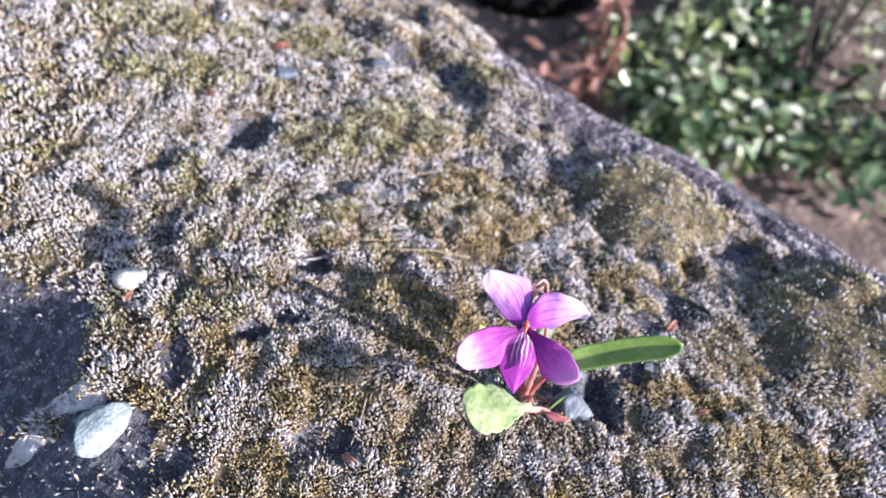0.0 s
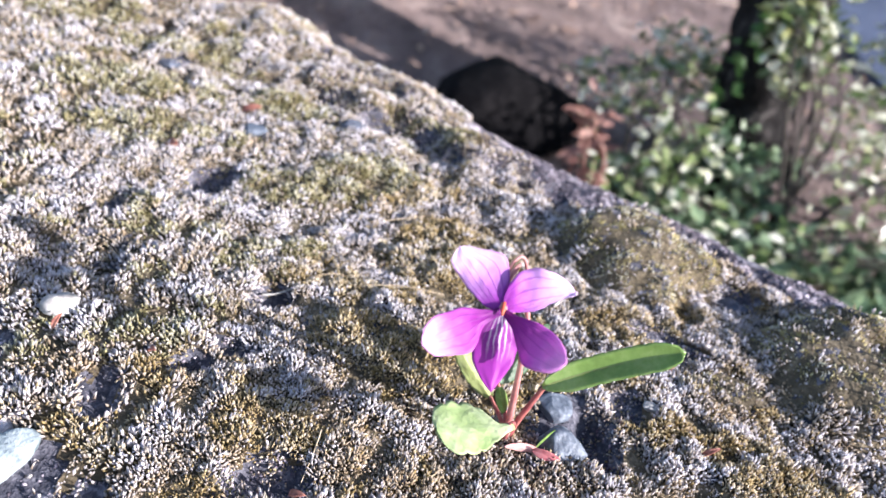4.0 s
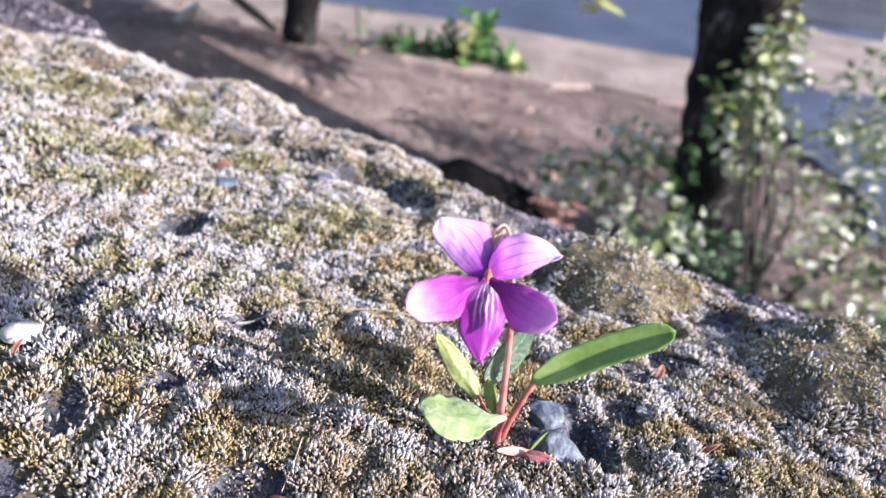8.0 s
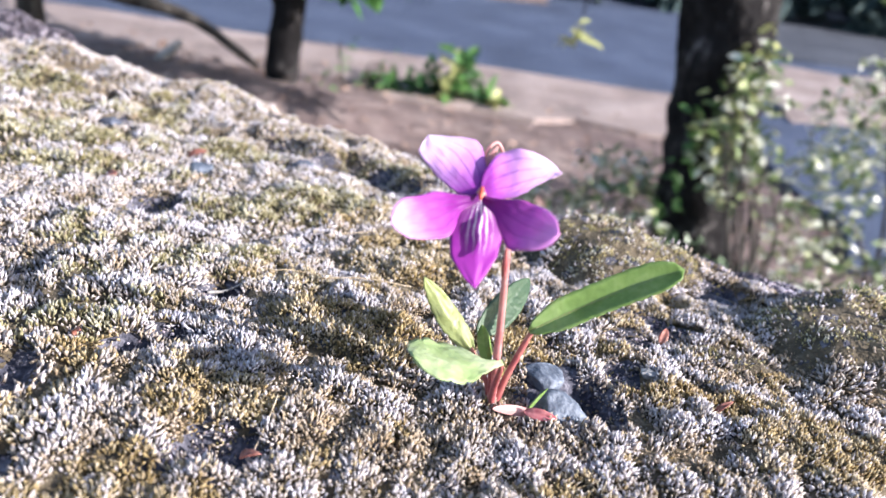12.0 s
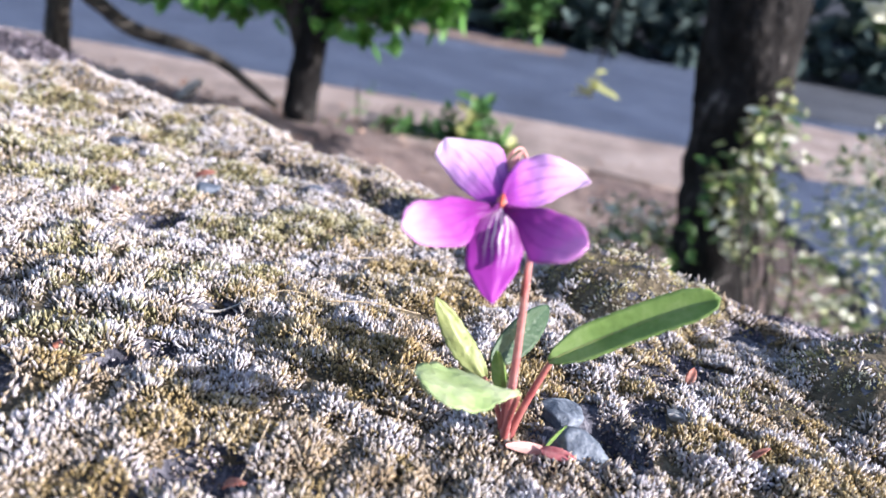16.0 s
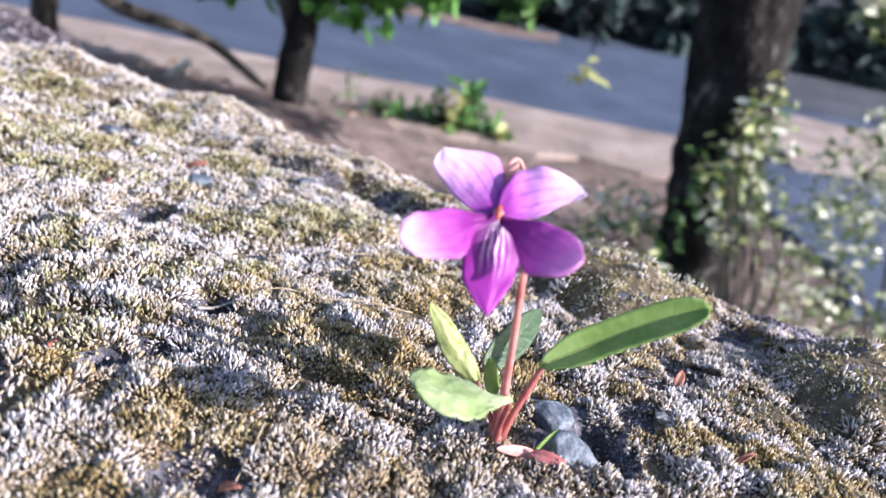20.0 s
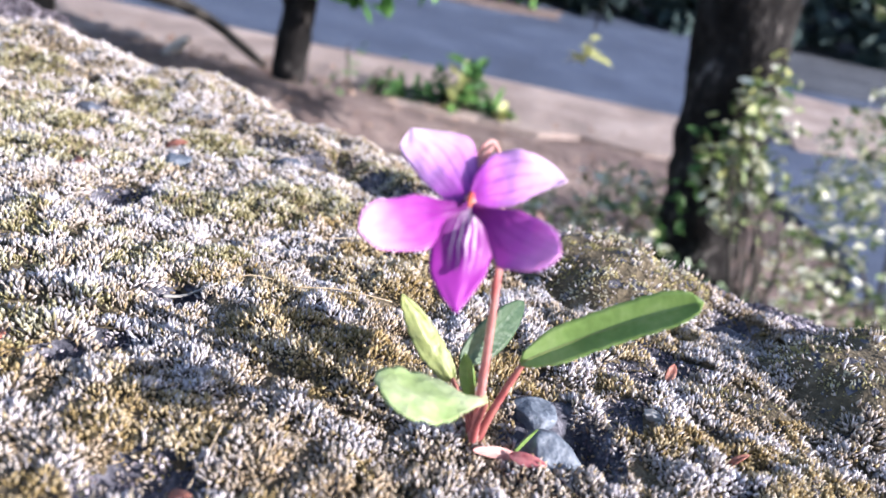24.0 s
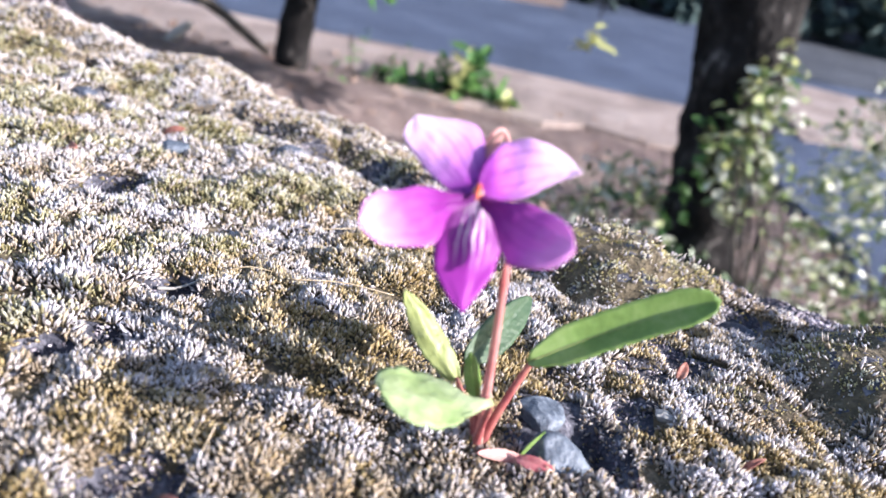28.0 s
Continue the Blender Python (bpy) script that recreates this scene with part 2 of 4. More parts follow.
# near-black, for the lump that stands in for a ground shadow
SHADOW_BLACK = material("shadow_black", [(0.002, 0.002, 0.0028), (0.0045, 0.0042, 0.005), (0.014, 0.013, 0.014)], 30, 0.95, 0.6, 6, spec=0.1)
STONE_DARK = material("dark_stone", [(0.03, 0.035, 0.05), (0.07, 0.08, 0.11), (0.18, 0.2, 0.25)], 350, 0.7, 0.5, 4)
PEBBLE = material("pale_pebble", [(0.05, 0.07, 0.085), (0.16, 0.20, 0.225), (0.25, 0.295, 0.315), (0.31, 0.355, 0.37)], 420, 0.6, 0.7, 5)
QUARTZ = material("quartz", [(0.20, 0.188, 0.18), (0.34, 0.325, 0.31), (0.46, 0.44, 0.43)], 250, 0.45, 0.4, 4)
LICHEN = material("lichen", [(0.26, 0.23, 0.25), (0.46, 0.42, 0.44), (0.62, 0.58, 0.60)], 500, 0.95, 1.0, 4)
RED_BIT = material("red_leaf_scrap", [(0.16, 0.05, 0.035), (0.32, 0.125, 0.095), (0.50, 0.28, 0.22)], 400, 0.6, 0.3, 4, translucent=0.2)
STRAW = material("straw", [(0.25, 0.18, 0.10), (0.42, 0.33, 0.22), (0.6, 0.5, 0.38)], 400, 0.6, 0.2, 4)
STEM = material("red_stem", [(0.24, 0.05, 0.06), (0.37, 0.11, 0.11), (0.46, 0.21, 0.16)], 220, 0.4, 0.2, 5, translucent=0.2)
STEM_PALE = material("pinkish_stalk", [(0.46, 0.16, 0.16), (0.57, 0.27, 0.26), (0.65, 0.38, 0.36)], 220, 0.35, 0.2, 5, translucent=0.3)
LEAF = material("violet_leaf", [(0.145, 0.245, 0.06), (0.225, 0.355, 0.10), (0.34, 0.46, 0.18)], 200, 0.3, 0.15, 6, spec=0.5, translucent=0.42)
LEAF_PALE = material("pale_violet_leaf", [(0.20, 0.30, 0.10), (0.32, 0.415, 0.19), (0.47, 0.53, 0.33)], 160, 0.4, 0.3, 6, spec=0.4, translucent=0.2)
LEAF_YOUNG = material("yellowish_violet_leaf", [(0.18, 0.21, 0.065), (0.27, 0.31, 0.115), (0.36, 0.39, 0.19)], 160, 0.45, 0.3, 6, spec=0.4, translucent=0.22)
LEAF_BLUE = material("dark_violet_leaf", [(0.03, 0.06, 0.03), (0.05, 0.095, 0.05), (0.09, 0.14, 0.08)], 260, 0.45, 0.35, 6, translucent=0.2)
BRACT_RED = material("crimson_bract", [(0.28, 0.05, 0.07), (0.44, 0.12, 0.14), (0.58, 0.26, 0.26)], 300, 0.5, 0.2, 4, translucent=0.25)
BRACT = material("pink_bract", [(0.5, 0.2, 0.2), (0.66, 0.36, 0.34), (0.75, 0.5, 0.45)], 300, 0.5, 0.2, 4, translucent=0.3)
ORANGE = material("orange_anther", [(0.40, 0.05, 0.03), (0.52, 0.09, 0.05), (0.60, 0.16, 0.09)], 900, 0.5, 0.2, 4)
PETAL_UP = petal_material("upper_petal", [(0.0, (0.20, 0.01, 0.23)), (0.18, (0.38, 0.06, 0.44)), (0.5, (0.64, 0.31, 0.70)), (1.0, (0.88, 0.68, 0.90))], 6.0, (0.24, 0.03, 0.34), 0.32, 1.05, 0.6)
PETAL_SIDE = petal_material("side_petal", [(0.0, (0.12, 0.004, 0.13)), (0.3, (0.28, 0.018, 0.28)), (0.58, (0.53, 0.11, 0.50)), (1.0, (0.80, 0.43, 0.76))], 5.0, (0.18, 0.01, 0.24), 0.3, 1.0, 0.55)
# copy of the side petal for the one turned from the sun, backlight tuned in
PETAL_SHADE = petal_material("backlit_side_petal", [(0.0, (0.16, 0.004, 0.15)), (0.3, (0.36, 0.025, 0.34)), (0.6, (0.60, 0.125, 0.57)), (1.0, (0.78, 0.39, 0.76))], 5.0, (0.2, 0.01, 0.24), 0.47, 1.0, 0.5)
PETAL_LOW = petal_material("lower_petal", [(0.0, (0.42, 0.22, 0.43)), (0.14, (0.24, 0.04, 0.26)), (0.45, (0.23, 0.014, 0.25)), (1.0, (0.34, 0.034, 0.35))], 8.0, (0.88, 0.80, 0.87), 0.26, 0.62, 0.9, 0.25, 0.22)


# ---- shape helpers ----
CM = 0.01


def mesh_object(name, verts, faces, mat, smooth=True):
    me = bpy.data.meshes.new(name)
    me.from_pydata([tuple(v) for v in verts], [], [tuple(f) for f in faces])
    me.materials.append(mat)
    if smooth:
        me.polygons.foreach_set("use_smooth", [True] * len(me.polygons))
    me.update()
    return new(name, me)


def part(name, bm, mat, parent, label=""):
    """A bmesh in world centimetres, as one mesh under a thing or a part."""
    me = bpy.data.meshes.new(name)
    at = parent.get("origin", (0.0, 0.0, 0.0)) if parent else (0, 0, 0)
    for v in bm.verts:
        v.co = (v.co - Vector(at)) * CM
    bm.to_mesh(me)
    bm.free()
    me.materials.append(mat)
    me.polygons.foreach_set("use_smooth", [True] * len(me.polygons))
    ob = new(name, me)
    ob.parent = parent
    ob["origin"] = tuple(at)
    if label:
        ob["label"] = label
    return ob


def thing(name, at):
    ob = new(name)
    ob.empty_display_size = 0.01
    ob.location = Vector(at) * CM
    ob["origin"] = tuple(float(c) for c in at)
    return ob


def smooth_curve(points, steps):
    """Catmull-Rom through the points."""
    p = [Vector(q) for q in points]
    p = [p[0] * 2 - p[1]] + p + [p[-1] * 2 - p[-2]]
    out = []
    for k in range(1, len(p) - 2):
        a, b, c, d = p[k - 1:k + 3]
        for s in range(steps):
            u = s / steps
            out.append(0.5 * (2 * b + (c - a) * u + (2 * a - 5 * b + 4 * c - d) * u * u + (3 * b - a - 3 * c + d) * u ** 3))
    out.append(p[-2])
    return out


def tube(bm, points, radii, sides=10, steps=6, rough=0.0, wave=1.0):
    """A round stalk or limb through points (cm), with a radius at each of them."""
    line = smooth_curve(points, steps)
    n = len(line)
    rings = []
    side = None
    for k, c in enumerate(line):
        d = (line[min(k + 1, n - 1)] - line[max(k - 1, 0)]).normalized()
        if side is None:
            side = d.orthogonal().normalized()
        side = (side - d * side.dot(d)).normalized()
        other = d.cross(side)
        q = k / (n - 1) * (len(radii) - 1)
        i = min(int(q), len(radii) - 2)
        r = radii[i] + (radii[i + 1] - radii[i]) * (q - i)
        ring = []
        for s in range(sides):
            a = 2 * math.pi * s / sides
            out = side * math.cos(a) + other * math.sin(a)
            rr = r
            if rough:
                rr *= 1 + rough * noise.noise((c + out * r) * wave) + rough * 0.6 * noise.noise((c + out * r) * Vector((3, 3, 0.8)) * wave)
            ring.append(bm.verts.new(c + out * rr))
        rings.append(ring)
    for a, b in zip(rings, rings[1:]):
        for s in range(sides):
            bm.faces.new((a[s], a[(s + 1) % sides], b[(s + 1) % sides], b[s]))
    bm.faces.new(rings[0][::-1])
    bm.faces.new(rings[-1])
    return bm


# ---- the boulder ----
EDGE_X = [-60, -30, -24, -18, -14, -12.4, -10, -8, -5.3, -3.4, -1, 1.5, 4, 6, 8, 12, 18, 30]
EDGE_Y = [24, 20, 19, 17.5, 17.3, 16.9, 14.9, 15.4, 12.7, 12.35, 10.3, 8.5, 7.4, 5.9, 4.0, 2.6, -1, -14]
# moss and bare patches: x, y, half width, half depth, turn in degrees, kind, height
PATCHES = [
    (2.4, 5.2, 1.7, 1.5, -20, "olive", 0.55), (5.9, 2.7, 1.8, 2.0, -30, "olive", 0.46), (4.0, -0.5, 1.2, 0.9, 10, "gold", 0.08),
    (-1.5, 3.9, 1.2, 1.4, 20, "gold", 0.14), (-3.3, 6.1, 1.5, 1.2, 10, "gold", 0.14), (-4.9, 5.1, 0.9, 0.7, 0, "gold", 0.1),
    (-10.0, 8.4, 2.0, 0.9, 0, "gold", 0.1), (-5.9, 8.9, 1.3, 0.7, -10, "gold", 0.06), (-8.4, 6.4, 1.6, 0.8, 5, "gold", 0.08),
    (-2.0, 0.9, 1.5, 0.7, -15, "gold", 0.12), (-3.3, -0.9, 0.8, 0.6, 0, "gold", 0.05), (-5.7, 0.3, 0.7, 0.4, 30, "gold", 0.05),
    (-13.0, 12.2, 2.2, 1.0, 0, "gold", 0.1), (-9.5, 11.0, 1.8, 0.6, 0, "gold", 0.05), (-2.0, 9.0, 1.0, 0.5, -20, "gold", 0.05),
    (1.9, 2.6, 1.0, 0.6, 0, "gold", 0.05), (3.5, 1.6, 0.6, 0.4, -20, "olive", 0.05),
    (-6.35, 4.9, 0.5, 0.75, -20, "dark", -0.4), (-6.75, 1.55, 0.4, 0.35, 0, "dark", -0.3), (-4.65, -0.1, 0.4, 0.22, 20, "dark", -0.25), (-4.2, 0.4, 0.35, 0.2, -10, "dark", -0.22), (-7.55, 3.4, 0.4, 0.25, 10, "dark", -0.25),  (-8.6, -1.0, 1.9, 1.6, 0, "bare", -0.1),
    (-7.2, -3.3, 2.1, 1.1, 0, "bare", -0.1), (-6.0, -2.3, 0.7, 0.7, 0, "bare", -0.05), (1.24, -0.05, 0.30, 0.7, 10, "dark", -0.35), (-4.05, 1.65, 0.4, 0.4, 0, "dark", -0.3),
    (4.3, 4.45, 0.45, 0.35, -20, "dark", -0.12), (2.0, 1.75, 0.5, 0.3, 10, "dark", -0.1), (-5.6, -0.9, 0.25, 0.6, 20, "bare", -0.15),
    # the first row is a dip added to darken the blossom's cast shadow
    (-7.55, 1.75, 1.0, 0.75, 20, "silver", -0.25), (2.5, 2.45, 0.8, 0.32, -25, "dark", -0.14), (4.8, 0.8, 1.0, 0.8, 20, "silver", 0.0), (3.1, 1.0, 0.8, 0.45, -10, "silver", 0.0), (3.2, -1.6, 0.9, 0.6, 10, "silver", 0.0), (1.75, 0.75, 0.4, 0.4, 0, "dark", -0.15), (-3.05, -1.75, 0.6, 0.4, 10, "dark", -0.15), (-5.1, -2.6, 0.5, 0.35, 40, "dark", -0.1),
    (-3.8, 9.1, 0.5, 0.4, 0, "dark", -0.3), (-2.45, 8.9, 0.4, 0.35, 0, "dark", -0.3), (-9.1, 10.2, 0.5, 0.3, 0, "dark", -0.1),
]


def inside(patch, x, y):
    px, py, a, b, turn, kind, high = patch
    c, s = math.cos(radians(turn)), math.sin(radians(turn))
    dx, dy = x - px, y - py
    return 1 - ((dx * c + dy * s) / a) ** 2 - ((-dx * s + dy * c) / b) ** 2


def edge_y(x):
    return float(np.interp(x, EDGE_X, EDGE_Y))


def lobe(x, y):
    """The share of the way from the middle of the boulder's far knob to its foot."""
    return ((x + 27) / 10.5) ** 2 + ((y - 22.5) / 3.2) ** 2


def height(x, y, detail=True):
    """The boulder's top, in centimetres."""
    z = float(np.interp(y, (-14, -6, -2, 0, 1.8, 4, 5.75, 8.3, 11, 14, 18, 24), (0.4, 0.35, 0.15, -0.05, -0.17, -0.58, -0.76, -1.03, -1.27, -1.24, -1.53, -1.72)))
    z += 0.0155 * min(max(x - 3, 0), 5.5) ** 2 * min(max((y - 0.5) / 2.5, 0), 1)
    e = (y - edge_y(x)) * 0.88
    if e > -1.6:
        z -= 0.13 * min(e + 1.6, 3.4) ** 2
    if e > 1.8:
        z -= 2.2 * (e - 1.8) ** 1.15
    if x < -14 and y > 16:
        q = lobe(x, y)
        knob = -1.5 - 1.6 * q - 9 * max(q - 1, 0)
        if detail:
            knob += 0.35 * noise.noise(Vector((x * 0.7, y * 0.7, 41))) + 0.2 * noise.noise(Vector((x * 1.9, y * 1.9, 43)))
        z = max(z, knob)
    brink = -6.9 + 0.55 * min(max(-1.2 - y, 0), 3)
    z -= 0.62 * min(max(brink - x, 0.0), 5.2) * min(max((0.6 - y) / 1.6, 0), 1)
    front = max(-y - 14, 0)
    z -= 0.05 * front ** 2
    if detail:
        z += 0.10 * noise.noise(Vector((x * 0.22, y * 0.22, 3))) + 0.075 * noise.noise(Vector((x * 0.8, y * 0.8, 7)))
        z += 0.06 * noise.noise(Vector((x * 2.1, y * 2.1, 1))) + 0.03 * noise.noise(Vector((x * 5.2, y * 5.2, 6)))
        if -5.0 < e < 0.6:
            z += (0.62 if x < 0 else 0.4) * (1 - abs(e + 2.2) / 2.8) * noise.noise(Vector((x * 0.62, y * 0.62, 31))) + 0.28 * (1 - abs(e + 2.2) / 2.8) * noise.noise(Vector((x * 1.7, y * 1.7, 13)))
        for patch in PATCHES:
            if abs(x - patch[0]) < 3 and abs(y - patch[1]) < 3 and (q := inside(patch, x, y)) > 0:
                z += patch[6] * min(1, q * 1.6)
    return max(z, -41.0)


def spread(lo, hi, inner_lo, inner_hi, fine, growth=1.25):
    mid = list(np.arange(inner_lo, inner_hi + fine / 2, fine))
    step, a = fine, inner_lo
    left = []
    while a > lo:
        step *= growth
        a -= step
        left.append(max(a, lo))
    step, b = fine, inner_hi
    right = []
    while b < hi:
        step *= growth
        b += step
        right.append(min(b, hi))
    return left[::-1] + mid + right


gx, gy = spread(-60, 32, -25, 11, 0.14), spread(-40, 46, -4.5, 24, 0.14)
verts, faces = [], []
for yy in gy:
    for xx in gx:
        z = height(xx, yy)
        z += 0.03 * noise.noise(Vector((xx * 7, yy * 7, 4)))
        far = math.hypot((xx + 9) / 38, (yy + 8) / 36)
        if far > 0.74:
            z -= 95 * (far - 0.74) ** 1.6
        if far > 1.05:
            z = -44.0
        z = max(z, -44.0)
        verts.append((xx * CM, yy * CM, z * CM))
nx = len(gx)
for j in range(len(gy) - 1):
    for i in range(nx - 1):
        a = j * nx + i
        faces.append((a, a + 1, a + nx + 1, a + nx))
boulder = mesh_object("boulder", verts, faces, ROCK)
tagged(boulder, "large rounded grey boulder overgrown with moss", "rock", kind="structure")


# ---- moss: thousands of tiny shoots ----
def shoots(name, places, mat, label, fine=True):
    """places: rows of x, y, z, normal, length, width (cm); every shoot is a small bud-like body."""
    rng = np.random.default_rng(len(places))
    p = np.array(places)
    n = len(p)
    profile = [(0.0, 0.4), (0.4, 1.0), (0.74, 0.72), (1.0, 0.0)] if fine else [(0.0, 0.55), (0.55, 1.0), (1.0, 0.0)]
    sides = 4
    axis = p[:, 3:6] + rng.normal(0, 0.27, (n, 3))
    axis /= np.linalg.norm(axis, axis=1, keepdims=True)
    ref = rng.normal(0, 1, (n, 3))
    u = np.cross(axis, ref)
    u /= np.linalg.norm(u, axis=1, keepdims=True)
    v = np.cross(axis, u)
    rows, along = [], []
    for h, w in profile[:-1]:
        for s in range(sides):
            a = 2 * math.pi * s / sides + h * 0.8
            rows.append(p[:, :3] + axis * (p[:, 6:7] * h) + (u * math.cos(a) + v * math.sin(a)) * (p[:, 7:8] * w * 0.5))
            along.append(h)
    rows.append(p[:, :3] + axis * p[:, 6:7])
    along.append(1.0)
    per = len(rows)
    body = np.stack(rows, 1)
    body += rng.normal(0, 0.2, body.shape) * p[:, 7][:, None, None]
    co = body.reshape(-1, 3) * CM
    local = []
    top = len(profile) - 2
    for r in range(top):
        for s in range(sides):
            t = (s + 1) % sides
            local.append((r * sides + s, r * sides + t, (r + 1) * sides + t, (r + 1) * sides + s))
    quads = np.array(local)
    tris = np.array([(top * sides + s, top * sides + (s + 1) % sides, per - 1) for s in range(sides)])
    start = np.arange(n)[:, None, None] * per
    q, t = (quads[None] + start).reshape(-1), (tris[None] + start).reshape(-1)
    me = bpy.data.meshes.new(name)
    me.vertices.add(len(co))
    me.vertices.foreach_set("co", co.ravel())
    nq, ntri = n * len(quads), n * len(tris)
    me.loops.add(len(q) + len(t))
    me.loops.foreach_set("vertex_index", np.r_[q, t].astype(np.int32))
    me.polygons.add(nq + ntri)
    me.polygons.foreach_set("loop_start", np.r_[np.arange(nq) * 4, nq * 4 + np.arange(ntri) * 3].astype(np.int32))
    me.update(calc_edges=True)
    me.polygons.foreach_set("use_smooth", np.ones(nq + ntri, bool))
    me.attributes.new("along", "FLOAT", "POINT").data.foreach_set("value", np.tile(along, n).astype(np.float32))
    me.attributes.new("tone", "FLOAT", "POINT").data.foreach_set("value", np.repeat(p[:, 8], per).astype(np.float32))
    me.materials.append(mat)
    return tagged(new(name, me), label, "moss", kind="stuff")


CELLS = {}


def tuft_at(x, y, size):
    """The nearest tuft: the way from its middle to here, as shares of its radius."""
    i0, j0, best = math.floor(x / size), math.floor(y / size), (9.0, 0.0, 0.0, 0.0)
    for i in (i0 - 1, i0, i0 + 1):
        for j in (j0 - 1, j0, j0 + 1):
            if (i, j, size) not in CELLS:
                v = noise.noise_vector(Vector((i * 7.31 + 0.37, j * 3.73 + 0.61, 2.2)))
                CELLS[i, j, size] = ((i + 0.5 + 0.6 * v.x) * size, (j + 0.5 + 0.6 * v.y) * size, v.z)
            cx, cy, tone = CELLS[i, j, size]
            d = ((x - cx) ** 2 + (y - cy) ** 2) ** 0.5 / (0.6 * size)
            if d < best[0]:
                best = (d, (x - cx) / (0.6 * size), (y - cy) / (0.6 * size), tone)
    return best


def moss_kind(x, y):
    if x < -14 and y > 16 and lobe(x, y) < 1.3:
        return "edge"
    if x > -1.5 and (y - edge_y(x)) * 0.88 > -1.0 - 0.06 * min(x, 5) + 0.9 * noise.noise(Vector((x * 0.9, y * 0.9, 17))):
        return "edge"
    for patch in PATCHES[::-1]:
        if abs(x - patch[0]) < 3 and abs(y - patch[1]) < 3 and (q := inside(patch, x, y)) > -0.7:
            if q + 0.5 * noise.noise(Vector((x * 1.6, y * 1.6, patch[0]))) + 0.35 * noise.noise(Vector((x * 5, y * 5, patch[1]))) > 0.15:
                return patch[5]
    g = 0.8 * noise.noise(Vector((x * 0.55, y * 0.55, 11))) + 0.9 * noise.noise(Vector((x * 1.5, y * 1.5, 5))) + 0.4 * noise.noise(Vector((x * 4, y * 4, 2)))
    e = (y - edge_y(x)) * 0.88
    if e > -1.15 - 0.06 * min(x, 5) + 0.5 * g and x > -1:
        return "edge"
    if -6.2 < x <= 0.5 and e > -2.3 + 1.1 * noise.noise(Vector((x * 0.7, y * 0.7, 51))) + 0.25 * g:
        return "rim"
    if g > (0.22 if y < 4 else 0.28) + 0.02 * min(max(0, -x - 2.5), 5):
        return "gold"
    if g < -0.85:
        return "thin"
    return "silver"


# the boulder's top on a fine grid, to read heights from quickly
TOP = [[height(-26.4 + 0.1 * i, -4.6 + 0.1 * j) for i in range(362)] for j in range(304)]


def top(x, y):
    u, v = (x + 26.4) * 10, (y + 4.6) * 10
    i, j = int(u), int(v)
    u, v = u - i, v - j
    return (TOP[j][i] * (1 - u) + TOP[j][i + 1] * u) * (1 - v) + (TOP[j + 1][i] * (1 - u) + TOP[j + 1][i + 1] * u) * v


grown = {(kind, near): [] for kind in ("silver", "gold", "green", "olive", "grain") for near in (True, False)}
rng = random.Random(5)
# where loose stones lie: x, y, half width
CLEAR = [(-6.85, 0.47, 0.22), (-6.15, -2.2, 0.3), (2.06, 0.8, 0.10), (-6.2, 7.25, 0.22), (-6.66, 7.0, 0.10), (-4.18, 8.35, 0.24), (-9.25, 9.85, 0.24), (-8.95, 9.75, 0.1), (-6.45, 4.75, 0.24), (4.25, 4.45, 0.22), (-4.0, 1.45, 0.14)]


